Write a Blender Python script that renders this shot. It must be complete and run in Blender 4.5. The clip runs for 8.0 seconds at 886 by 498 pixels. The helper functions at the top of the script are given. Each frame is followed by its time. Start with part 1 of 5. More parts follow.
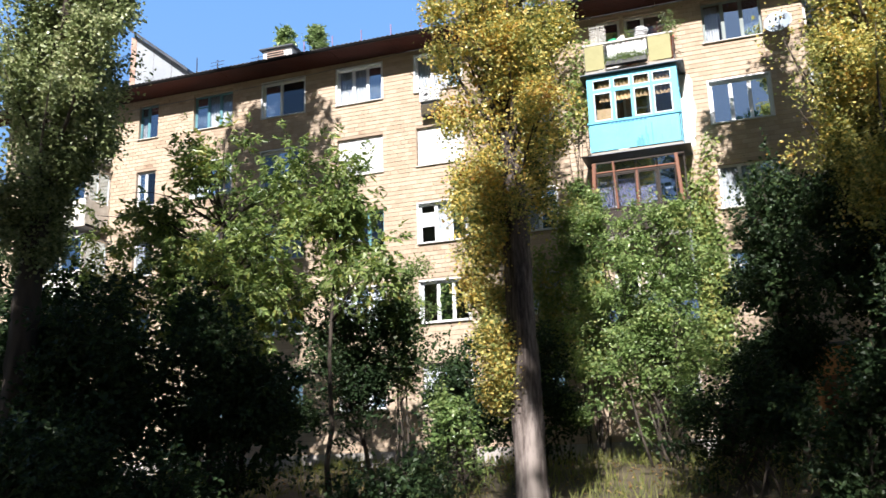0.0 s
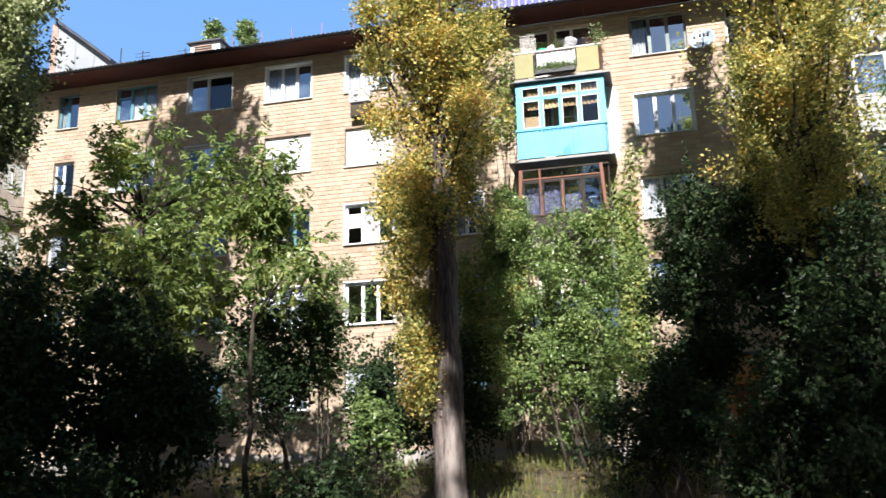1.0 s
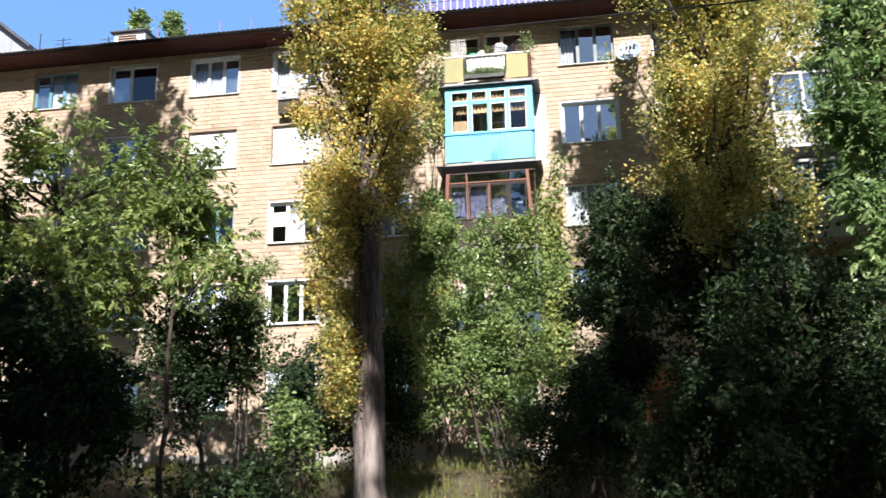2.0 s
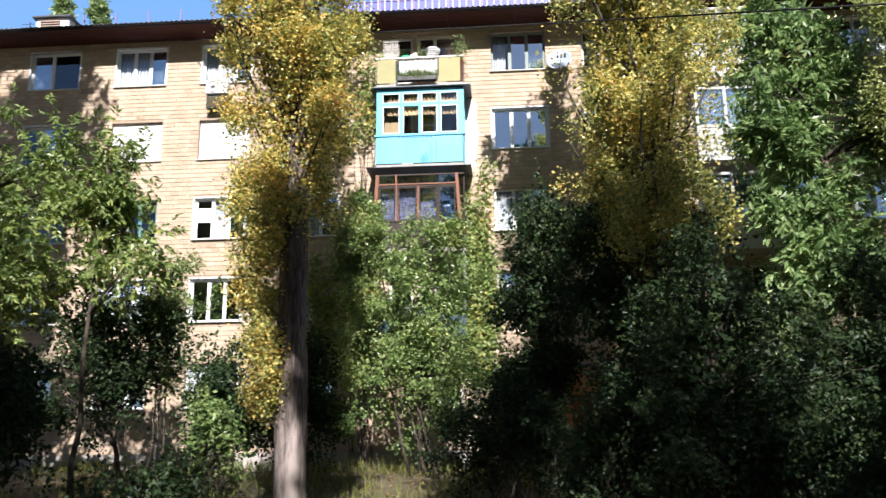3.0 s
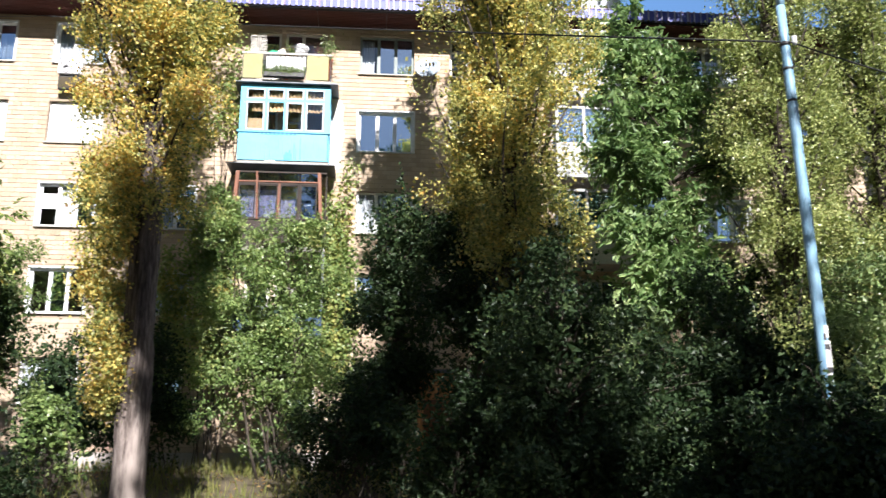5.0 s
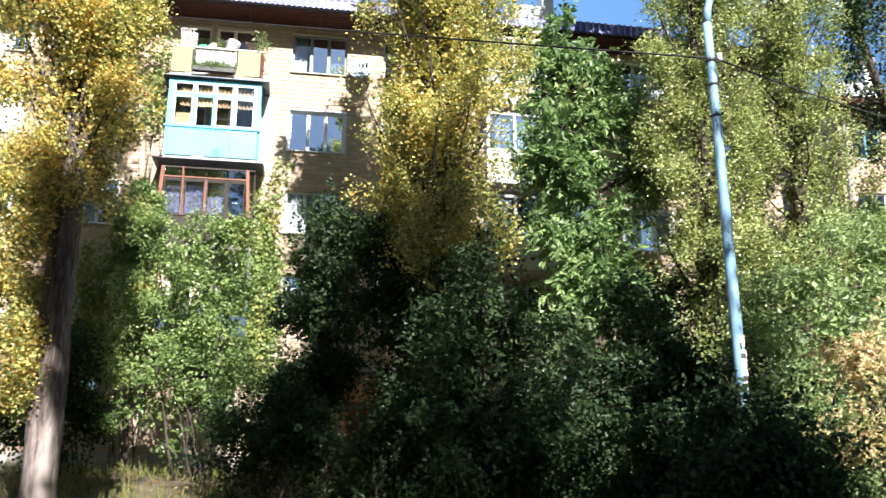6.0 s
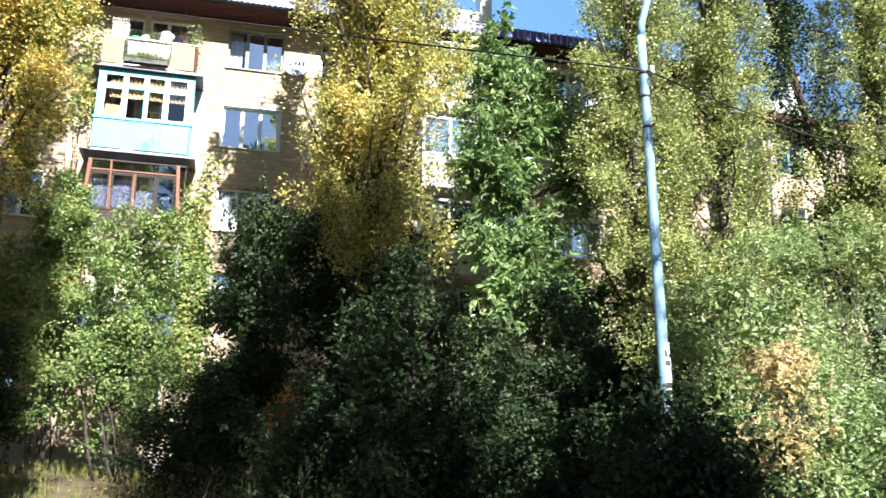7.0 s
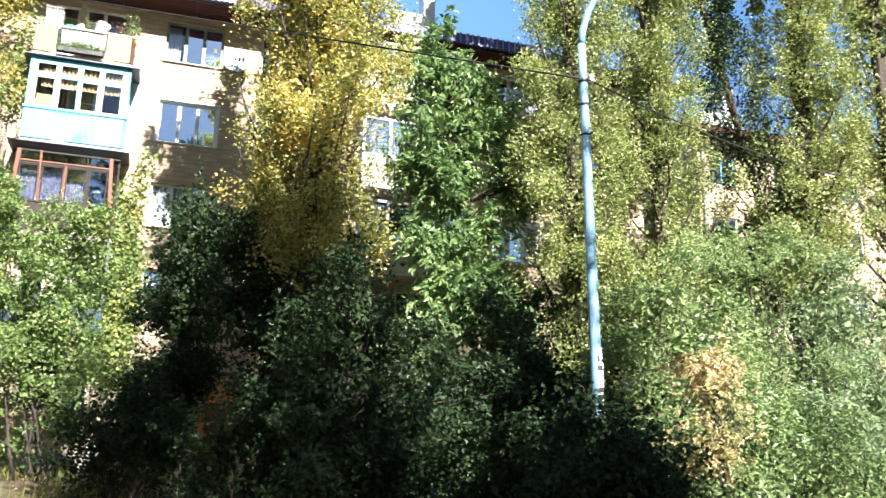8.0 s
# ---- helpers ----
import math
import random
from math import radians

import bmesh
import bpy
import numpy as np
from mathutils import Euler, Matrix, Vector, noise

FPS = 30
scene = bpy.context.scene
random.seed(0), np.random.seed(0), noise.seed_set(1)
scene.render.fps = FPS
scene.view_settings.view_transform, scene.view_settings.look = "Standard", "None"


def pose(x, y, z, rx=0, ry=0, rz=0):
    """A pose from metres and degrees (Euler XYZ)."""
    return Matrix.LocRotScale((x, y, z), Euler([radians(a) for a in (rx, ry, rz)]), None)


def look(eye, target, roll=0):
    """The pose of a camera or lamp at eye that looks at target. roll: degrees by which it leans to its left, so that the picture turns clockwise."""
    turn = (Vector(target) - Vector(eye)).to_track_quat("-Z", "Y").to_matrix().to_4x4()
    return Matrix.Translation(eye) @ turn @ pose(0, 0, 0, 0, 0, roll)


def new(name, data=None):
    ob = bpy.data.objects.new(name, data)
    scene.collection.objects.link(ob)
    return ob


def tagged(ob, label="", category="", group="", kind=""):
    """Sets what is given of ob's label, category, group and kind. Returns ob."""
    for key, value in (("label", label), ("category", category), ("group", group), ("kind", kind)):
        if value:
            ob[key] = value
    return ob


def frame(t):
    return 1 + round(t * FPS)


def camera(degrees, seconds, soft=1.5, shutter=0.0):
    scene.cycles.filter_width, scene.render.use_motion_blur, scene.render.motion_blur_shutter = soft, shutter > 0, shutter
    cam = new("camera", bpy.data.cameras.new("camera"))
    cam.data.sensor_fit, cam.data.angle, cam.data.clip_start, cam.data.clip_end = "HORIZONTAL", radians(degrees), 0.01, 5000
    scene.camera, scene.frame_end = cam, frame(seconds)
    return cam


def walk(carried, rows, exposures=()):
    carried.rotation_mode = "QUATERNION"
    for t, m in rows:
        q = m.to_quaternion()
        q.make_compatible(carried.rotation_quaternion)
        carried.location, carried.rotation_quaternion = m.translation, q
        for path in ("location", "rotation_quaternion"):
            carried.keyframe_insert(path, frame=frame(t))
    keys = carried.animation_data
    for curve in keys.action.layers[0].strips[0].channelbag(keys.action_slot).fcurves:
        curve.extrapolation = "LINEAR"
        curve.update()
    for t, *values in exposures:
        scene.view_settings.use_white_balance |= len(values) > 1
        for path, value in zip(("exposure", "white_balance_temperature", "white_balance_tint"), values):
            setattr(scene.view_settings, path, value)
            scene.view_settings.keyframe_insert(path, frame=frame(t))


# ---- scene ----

# ---------------------------------------------------------------- camera: a slow pan to the right from one spot on the street
cam = camera(51.62, 8.0, soft=1.4, shutter=0.5)
EYE = (0.0, 0.0, 1.6)
PAN = [(0, 18.59, 13.95, -1.84), (0.5, 16.33, 13.97, -1.64), (1, 13.81, 14.00, -1.41), (1.5, 11.43, 14.02, -1.23), (3, 4.33, 14.10, -0.59), (3.5, 2.28, 14.14, -0.42), (4, -0.03, 14.18, -0.24), (4.5, -2.34, 14.22, -0.05), (6, -9.33, 14.50, 0.51), (6.5, -11.44, 14.60, 0.75), (7, -13.67, 14.72, 0.90), (7.5, -15.67, 14.82, 1.05), (8, -17.69, 14.92, 1.20)]


def turned(yaw, pitch, roll):
    a, b = radians(yaw), radians(pitch)
    ahead = Vector((-math.sin(a) * math.cos(b), math.cos(a) * math.cos(b), math.sin(b)))
    return look(EYE, Vector(EYE) + ahead, roll)


# the clip's camera opens up as it turns away from the bright wall
walk(cam, [(t, turned(y, p, r)) for t, y, p, r in PAN], [(0, 0.98, 6230, 14), (3.0, 1.0, 6200, 16), (4.5, 1.1, 6200, 16), (6.0, 1.56, 6200, 14), (7.0, 1.76, 6200, 14), (8.0, 1.87, 6200, 14)])

# ---------------------------------------------------------------- daylight
SUN_AZ, SUN_EL = radians(9.5), radians(36.5)
toward_sun = Vector((math.sin(SUN_AZ) * math.cos(SUN_EL), -math.cos(SUN_AZ) * math.cos(SUN_EL), math.sin(SUN_EL)))
world = bpy.data.worlds.new("world")
scene.world = world
world.use_nodes = True
sky = world.node_tree.nodes.new("ShaderNodeTexSky")
sky.sky_type = "NISHITA"
sky.sun_disc = False
sky.sun_elevation = SUN_EL
sky.sun_rotation = math.pi - SUN_AZ
sky.air_density, sky.dust_density, sky.ozone_density = 1.0, 0.4, 1.5
world.node_tree.links.new(sky.outputs[0], world.node_tree.nodes["Background"].inputs[0])
world.node_tree.nodes["Background"].inputs[1].default_value = 0.026
sun = new("sun", bpy.data.lights.new("sun", "SUN"))
sun.data.energy, sun.data.angle, sun.data.color = 5.0, radians(0.53), (1.0, 0.955, 0.885)
sun.matrix_world = look(toward_sun * 60, (0, 0, 0))

rng = np.random.default_rng(7)


# ---------------------------------------------------------------- materials
def material(name):
    m = bpy.data.materials.new(name)
    m.use_nodes = True
    nt = m.node_tree
    return m, nt, nt.nodes["Principled BSDF"], nt.nodes["Material Output"]


def node(nt, kind, **inputs):
    n = nt.nodes.new(kind)
    for k, v in inputs.items():
        n.inputs[k].default_value = v
    return n


def ramp(nt, stops):
    n = nt.nodes.new("ShaderNodeValToRGB")
    els = n.color_ramp.elements
    while len(els) < len(stops):
        els.new(0.5)
    for e, (p, c) in zip(els, stops):
        e.position, e.color = p, (*c, 1)
    return n


def surface(name, low, high, scale=6.0, rough=0.7, bump=0.2, metal=0.0, stain=None, vary="", stretch=(1, 1, 1), crisp=False):
    """A painted or mineral surface: fine grain and larger stains mixed, with fine relief. vary: colour differs piece by piece."""
    m, nt, bsdf, out = material(name)
    tc = nt.nodes.new("ShaderNodeTexCoord")
    mp = nt.nodes.new("ShaderNodeMapping")
    mp.inputs["Scale"].default_value = stretch
    nt.links.new(tc.outputs["Object"], mp.inputs[0])
    fine = node(nt, "ShaderNodeTexNoise", Scale=scale * 7, Detail=5.0, Roughness=0.65)
    broad = node(nt, "ShaderNodeTexNoise", Scale=scale * 0.35, Detail=4.0, Roughness=0.6)
    for n in (fine, broad):
        nt.links.new(mp.outputs[0], n.inputs["Vector"])
    add = nt.nodes.new("ShaderNodeMath"); add.operation = "MULTIPLY_ADD"
    nt.links.new(fine.outputs[0], add.inputs[0]); add.inputs[1].default_value = 0.45
    nt.links.new(broad.outputs[0], add.inputs[2])
    last = add.outputs[0]
    if vary:
        if vary == "object":
            rnd = nt.nodes.new("ShaderNodeObjectInfo").outputs["Random"]
        else:
            rnd = nt.nodes.new("ShaderNodeNewGeometry").outputs["Random Per Island"]
        mix = nt.nodes.new("ShaderNodeMath"); mix.operation = "MULTIPLY_ADD"
        nt.links.new(rnd, mix.inputs[0]); mix.inputs[1].default_value = 0.42
        sub = nt.nodes.new("ShaderNodeMath"); sub.operation = "SUBTRACT"
        nt.links.new(last, sub.inputs[0]); sub.inputs[1].default_value = 0.21
        nt.links.new(sub.outputs[0], mix.inputs[2])
        last = mix.outputs[0]
    stops = [(0.35, low), (0.95, high)]
    if stain:
        stops = [(0.30, stain), (0.45, low), (0.95, high)]
    if crisp:
        stops = [(0.58, stain or low), (0.68, low), (0.84, high)]
    cr = ramp(nt, stops)
    nt.links.new(last, cr.inputs[0])
    nt.links.new(cr.outputs[0], bsdf.inputs["Base Color"])
    bsdf.inputs["Roughness"].default_value = rough
    bsdf.inputs["Metallic"].default_value = metal
    if bump:
        b = node(nt, "ShaderNodeBump", Strength=bump, Distance=0.01)
        nt.links.new(fine.outputs[0], b.inputs["Height"])
        nt.links.new(b.outputs[0], bsdf.inputs["Normal"])
    return m


def leafy(name, stops, rough=0.42, through_light=0.35, patch=0.5, patch_scale=0.55, shine=0.4):
    """Leaf blades: colour differs leaf by leaf and in patches of the crown; part of the light passes through the blade."""
    m, nt, bsdf, out = material(name)
    geo = nt.nodes.new("ShaderNodeNewGeometry")
    tc = nt.nodes.new("ShaderNodeTexCoord")
    noise_ = node(nt, "ShaderNodeTexNoise", Scale=patch_scale, Detail=3.0, Roughness=0.6)
    nt.links.new(tc.outputs["Object"], noise_.inputs["Vector"])
    mul = nt.nodes.new("ShaderNodeMath"); mul.operation = "MULTIPLY_ADD"
    nt.links.new(geo.outputs["Random Per Island"], mul.inputs[0])
    mul.inputs[1].default_value = 1 - patch
    s2 = nt.nodes.new("ShaderNodeMapRange")
    s2.inputs[1].default_value, s2.inputs[2].default_value = 0.3, 0.7
    s2.inputs[3].default_value, s2.inputs[4].default_value = 0.0, patch
    nt.links.new(noise_.outputs[0], s2.inputs[0])
    nt.links.new(s2.outputs[0], mul.inputs[2])
    cr = ramp(nt, stops)
    nt.links.new(mul.outputs[0], cr.inputs[0])
    nt.links.new(cr.outputs[0], bsdf.inputs["Base Color"])
    bsdf.inputs["Roughness"].default_value = rough
    bsdf.inputs["Specular IOR Level"].default_value = shine
    tr = nt.nodes.new("ShaderNodeBsdfTranslucent")
    hue = node(nt, "ShaderNodeHueSaturation", Saturation=1.15, Value=1.3)
    nt.links.new(cr.outputs[0], hue.inputs["Color"])
    nt.links.new(hue.outputs[0], tr.inputs[0])
    mix = nt.nodes.new("ShaderNodeMixShader")
    mix.inputs[0].default_value = through_light
    nt.links.new(bsdf.outputs[0], mix.inputs[1])
    nt.links.new(tr.outputs[0], mix.inputs[2])
    nt.links.new(mix.outputs[0], out.inputs[0])
    return m


def glazing(name, tint, mirror, edge=0.6):
    """Old window glass: clear, with a mirror share that grows towards grazing views and is coloured blue for reflected
    sky.
    """
    m, nt, bsdf, out = material(name)
    tp = nt.nodes.new("ShaderNodeBsdfTransparent"); tp.inputs[0].default_value = (*tint, 1)
    gl = nt.nodes.new("ShaderNodeBsdfGlossy"); gl.inputs["Roughness"].default_value = 0.015; gl.inputs[0].default_value = (0.66, 0.84, 1.0, 1)
    tc = nt.nodes.new("ShaderNodeTexCoord")
    wob = node(nt, "ShaderNodeTexNoise", Scale=1.4, Detail=1.0)
    nt.links.new(tc.outputs["Object"], wob.inputs["Vector"])
    b = node(nt, "ShaderNodeBump", Strength=0.25, Distance=0.02)
    nt.links.new(wob.outputs[0], b.inputs["Height"]); nt.links.new(b.outputs[0], gl.inputs["Normal"])
    fr = node(nt, "ShaderNodeLayerWeight", Blend=0.5)
    mul = nt.nodes.new("ShaderNodeMath"); mul.operation = "MULTIPLY_ADD"; mul.use_clamp = True
    mul.inputs[1].default_value, mul.inputs[2].default_value = edge, mirror
    nt.links.new(fr.outputs["Facing"], mul.inputs[0])
    mix = nt.nodes.new("ShaderNodeMixShader")
    nt.links.new(mul.outputs[0], mix.inputs[0]); nt.links.new(tp.outputs[0], mix.inputs[1]); nt.links.new(gl.outputs[0], mix.inputs[2])
    nt.links.new(mix.outputs[0], out.inputs[0])
    return m


def sky_backdrop():
    """Clear sky far beyond the house: a wide curved sheet, paler towards the horizon."""
    m, nt, bsdf, out = material("far_sky")
    em = nt.nodes.new("ShaderNodeEmission")
    geo = nt.nodes.new("ShaderNodeNewGeometry")
    sep = nt.nodes.new("ShaderNodeSeparateXYZ")
    nt.links.new(geo.outputs["Position"], sep.inputs[0])
    rng_ = nt.nodes.new("ShaderNodeMapRange")
    rng_.inputs[1].default_value, rng_.inputs[2].default_value = 0.0, 1100.0
    nt.links.new(sep.outputs["Z"], rng_.inputs[0])
    cr = ramp(nt, [(0.0, (0.32, 0.415, 0.54)), (0.30, (0.16, 0.295, 0.51)), (1.0, (0.092, 0.227, 0.48))])
    nt.links.new(rng_.outputs[0], cr.inputs[0])
    side = nt.nodes.new("ShaderNodeMapRange")
    side.inputs[1].default_value, side.inputs[2].default_value = -300.0, 800.0
    side.inputs[3].default_value, side.inputs[4].default_value = 1.0, 0.52
    nt.links.new(sep.outputs["X"], side.inputs[0])
    nt.links.new(cr.outputs[0], em.inputs[0])
    nt.links.new(side.outputs[0], em.inputs[1])
    nt.links.new(em.outputs[0], out.inputs[0])
    a = np.radians(np.linspace(-75, 75, 41))
    v = np.concatenate([np.stack([1400 * np.sin(a), 1400 * np.cos(a), np.full(41, z)], 1) for z in (-30.0, 400.0, 800.0, 1300.0)])
    i = np.arange(40)
    f = np.concatenate([np.stack([i + r * 41, i + 1 + r * 41, i + 42 + r * 41, i + 41 + r * 41], 1) for r in range(3)])
    me = bpy.data.meshes.new("backdrop")
    me.from_pydata(v, [], f)
    me.materials.append(m)
    tagged(new("backdrop", me), "clear blue sky beyond the house", "sky", kind="structure")


sky_backdrop()
M_brick = surface("yellow_brick", (0.43, 0.325, 0.228), (0.545, 0.435, 0.325), 3, 0.9, 0.3, stain=(0.29, 0.195, 0.13), vary="island")
M_brick_one = surface("yellow_brick_single", (0.43, 0.325, 0.228), (0.545, 0.435, 0.325), 3, 0.9, 0.3, stain=(0.29, 0.195, 0.13), vary="object")
M_mortar = surface("mortar", (0.32, 0.25, 0.18), (0.42, 0.33, 0.245), 5, 0.95, 0.3)
# white siding greyed to carry the shade on the right-hand balconies
M_siding = surface("shade_greyed_siding", (0.36, 0.37, 0.37), (0.50, 0.51, 0.51), 5, 0.6, 0.1, stain=(0.25, 0.25, 0.24))
M_plinth = surface("plinth_render", (0.30, 0.28, 0.25), (0.46, 0.43, 0.39), 3, 0.9, 0.3, stain=(0.16, 0.14, 0.12))
M_white = surface("white_paint", (0.62, 0.63, 0.63), (0.76, 0.77, 0.77), 3, 0.45, 0.08, stain=(0.5, 0.5, 0.48))
M_pvc = surface("white_plastic", (0.76, 0.77, 0.78), (0.84, 0.85, 0.86), 2, 0.3, 0.02)
M_oldwhite = surface("weathered_white_paint", (0.50, 0.47, 0.41), (0.74, 0.72, 0.67), 9, 0.6, 0.2, stain=(0.26, 0.2, 0.14))
M_tealwood = surface("teal_painted_wood", (0.07, 0.20, 0.235), (0.15, 0.33, 0.37), 8, 0.55, 0.2, stain=(0.05, 0.09, 0.10))
M_blue = surface("sky_blue_paint", (0.10, 0.46, 0.66), (0.16, 0.56, 0.76), 3, 0.5, 0.1, stain=(0.04, 0.30, 0.56))
M_bluestain = surface("deeper_blue_paint", (0.025, 0.19, 0.42), (0.06, 0.32, 0.56), 5, 0.5, 0.1)
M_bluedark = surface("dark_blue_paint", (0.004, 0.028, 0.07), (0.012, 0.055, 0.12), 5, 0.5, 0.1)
M_redwood = surface("red_brown_wood", (0.12, 0.036, 0.015), (0.23, 0.082, 0.034), 10, 0.55, 0.25, stain=(0.06, 0.02, 0.01), stretch=(1, 1, 0.2))
# near-black so the third-storey balcony boards carry their shade in the colour
M_darkwood = surface("shaded_weathered_wood", (0.024, 0.018, 0.015), (0.06, 0.048, 0.04), 8, 0.85, 0.3, stain=(0.012, 0.01, 0.009), stretch=(1, 1, 0.3))
M_paleblue = surface("pale_blue_paint", (0.48, 0.62, 0.70), (0.66, 0.76, 0.81), 5, 0.45, 0.1, stain=(0.30, 0.45, 0.55))
M_greywood = surface("grey_green_painted_wood", (0.16, 0.20, 0.19), (0.32, 0.36, 0.34), 8, 0.65, 0.2, stain=(0.07, 0.07, 0.06))
M_plaster = surface("rough_white_plaster", (0.52, 0.47, 0.41), (0.78, 0.75, 0.71), 4, 0.9, 0.5, stain=(0.40, 0.31, 0.23))
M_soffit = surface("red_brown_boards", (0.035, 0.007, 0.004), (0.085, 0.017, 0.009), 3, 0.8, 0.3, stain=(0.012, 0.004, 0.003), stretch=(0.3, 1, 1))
# near-black, in place of the shadow line beneath the roof edge
M_fascia = surface("shadow_line_board", (0.008, 0.008, 0.008), (0.022, 0.02, 0.02), 6, 0.95, 0.2)
M_fascia.node_tree.nodes["Principled BSDF"].inputs["Specular IOR Level"].default_value = 0.1
M_slate = surface("grey_slate_sheet", (0.17, 0.17, 0.18), (0.32, 0.32, 0.33), 4, 0.85, 0.3, stain=(0.09, 0.09, 0.09))
M_roof = surface("dark_weathered_roof_sheet", (0.06, 0.06, 0.065), (0.15, 0.15, 0.155), 4, 0.85, 0.3, stain=(0.03, 0.03, 0.03))
M_bluesheet = surface("violet_blue_sheet", (0.045, 0.06, 0.30), (0.075, 0.095, 0.42), 4, 0.5, 0.1)
M_pink = surface("faded_pink_metal", (0.24, 0.13, 0.24), (0.36, 0.22, 0.34), 8, 0.5, 0.1)
M_palerib = surface("pale_rib_metal", (0.26, 0.25, 0.42), (0.40, 0.38, 0.55), 6, 0.5, 0.1)
M_tin = surface("dark_tin_sheet", (0.07, 0.08, 0.09), (0.17, 0.18, 0.2), 5, 0.45, 0.2, metal=0.6)
M_greysheet = surface("grey_cladding", (0.27, 0.30, 0.33), (0.40, 0.42, 0.44), 1.6, 0.6, 0.15, stain=(0.22, 0.2, 0.18))
M_rust = surface("rusty_brick", (0.30, 0.15, 0.09), (0.55, 0.42, 0.34), 9, 0.85, 0.3)
M_olive = surface("olive_yellow_board", (0.25, 0.235, 0.09), (0.36, 0.335, 0.145), 3, 0.6, 0.1, stain=(0.17, 0.15, 0.06))
M_room = surface("room_plaster", (0.20, 0.17, 0.13), (0.30, 0.26, 0.2), 1, 0.9, 0.0)
M_curtain = surface("net_curtain", (0.66, 0.67, 0.68), (0.86, 0.86, 0.86), 4, 0.9, 0.1, stretch=(6, 1, 0.4))
M_warm = surface("ochre_curtain", (0.50, 0.33, 0.16), (0.68, 0.50, 0.30), 4, 0.9, 0.1, stretch=(6, 1, 0.4))
M_glass = glazing("window_glass", (0.84, 0.87, 0.88), 0.62)
# violet tint put in for the sky that the old panes reflect
M_glass_old = glazing("balcony_glass", (0.56, 0.56, 0.70), 0.4)
M_glass_clear = glazing("clear_balcony_glass", (0.80, 0.82, 0.84), 0.07, 0.35)
M_bark = surface("poplar_bark", (0.105, 0.083, 0.073), (0.33, 0.28, 0.25), 3, 0.95, 1.0, stain=(0.03, 0.024, 0.021), stretch=(1, 1, 0.14), crisp=True)
M_twig = surface("twig_bark", (0.032, 0.025, 0.019), (0.08, 0.063, 0.048), 9, 0.9, 0.5, stretch=(1, 1, 0.3))
M_pole = surface("blue_grey_painted_steel", (0.13, 0.29, 0.42), (0.29, 0.46, 0.60), 5, 0.35, 0.15, stain=(0.10, 0.17, 0.22), stretch=(1, 1, 0.3))
M_poster = surface("torn_paper", (0.42, 0.42, 0.42), (0.72, 0.71, 0.68), 14, 0.9, 0.1)
M_cable = surface("black_cable", (0.012, 0.012, 0.013), (0.03, 0.03, 0.03), 6, 0.6, 0.0)
M_dish = surface("dish_enamel", (0.27, 0.33, 0.40), (0.36, 0.42, 0.48), 4, 0.5, 0.03)
M_dark = surface("dark_metal", (0.02, 0.02, 0.022), (0.05, 0.05, 0.05), 6, 0.5, 0.05)
M_terracotta = surface("terracotta", (0.36, 0.10, 0.05), (0.5, 0.17, 0.09), 8, 0.8, 0.1)
M_green_plastic = surface("green_plastic", (0.03, 0.28, 0.14), (0.05, 0.4, 0.2), 4, 0.4, 0.0)
M_orange = surface("orange_render", (0.50, 0.20, 0.075), (0.66, 0.30, 0.13), 2, 0.85, 0.15)
M_soil = surface("soil_and_litter", (0.035, 0.028, 0.018), (0.13, 0.105, 0.06), 3, 0.95, 0.8, stain=(0.018, 0.015, 0.01))

L_poplar_y = leafy("poplar_leaf_autumn", [(0, (0.05, 0.075, 0.026)), (0.22, (0.15, 0.19, 0.055)), (0.42, (0.34, 0.36, 0.12)), (0.6, (0.62, 0.53, 0.17)), (0.78, (0.72, 0.53, 0.15)), (0.89, (0.48, 0.26, 0.08)), (0.95, (0.25, 0.11, 0.035)), (1, (0.76, 0.70, 0.48))], 0.33, 0.3, 0.4, 0.7)
L_poplar_o = leafy("poplar_leaf_olive", [(0, (0.05, 0.075, 0.028)), (0.25, (0.17, 0.21, 0.065)), (0.5, (0.40, 0.40, 0.135)), (0.74, (0.66, 0.56, 0.18)), (0.88, (0.70, 0.47, 0.13)), (0.95, (0.4, 0.19, 0.06)), (1, (0.74, 0.69, 0.46))], 0.32, 0.3, 0.4, 0.6)
L_poplar_g = leafy("poplar_leaf_green", [(0, (0.07, 0.098, 0.034)), (0.4, (0.235, 0.285, 0.098)), (0.75, (0.43, 0.46, 0.18)), (0.93, (0.58, 0.55, 0.28)), (1, (0.54, 0.36, 0.14))], 0.3, 0.3, 0.4, 0.8)
L_poplar_d = leafy("poplar_leaf_dark_glossy", [(0.0, (0.06, 0.09, 0.038)), (0.4, (0.18, 0.225, 0.09)), (0.75, (0.37, 0.41, 0.2)), (1.0, (0.55, 0.52, 0.31))], 0.34, 0.25, 0.35)
L_elder = leafy("elder_leaf", [(0, (0.035, 0.068, 0.022)), (0.35, (0.12, 0.18, 0.055)), (0.72, (0.30, 0.37, 0.12)), (0.92, (0.48, 0.43, 0.12)), (1, (0.56, 0.3, 0.08))], 0.36, 0.34, 0.45)
# leaf colour darkened to carry the shade on trees and shrubs
L_dark = leafy("shade_dark_leaf", [(0, (0.014, 0.03, 0.013)), (0.6, (0.036, 0.064, 0.025)), (1, (0.095, 0.13, 0.047))], 0.42, 0.22, 0.35, shine=0.22)
L_walnut = leafy("walnut_leaf", [(0, (0.04, 0.085, 0.03)), (0.45, (0.135, 0.22, 0.08)), (0.82, (0.30, 0.40, 0.165)), (0.96, (0.45, 0.48, 0.2)), (1, (0.58, 0.28, 0.07))], 0.36, 0.34, 0.45)
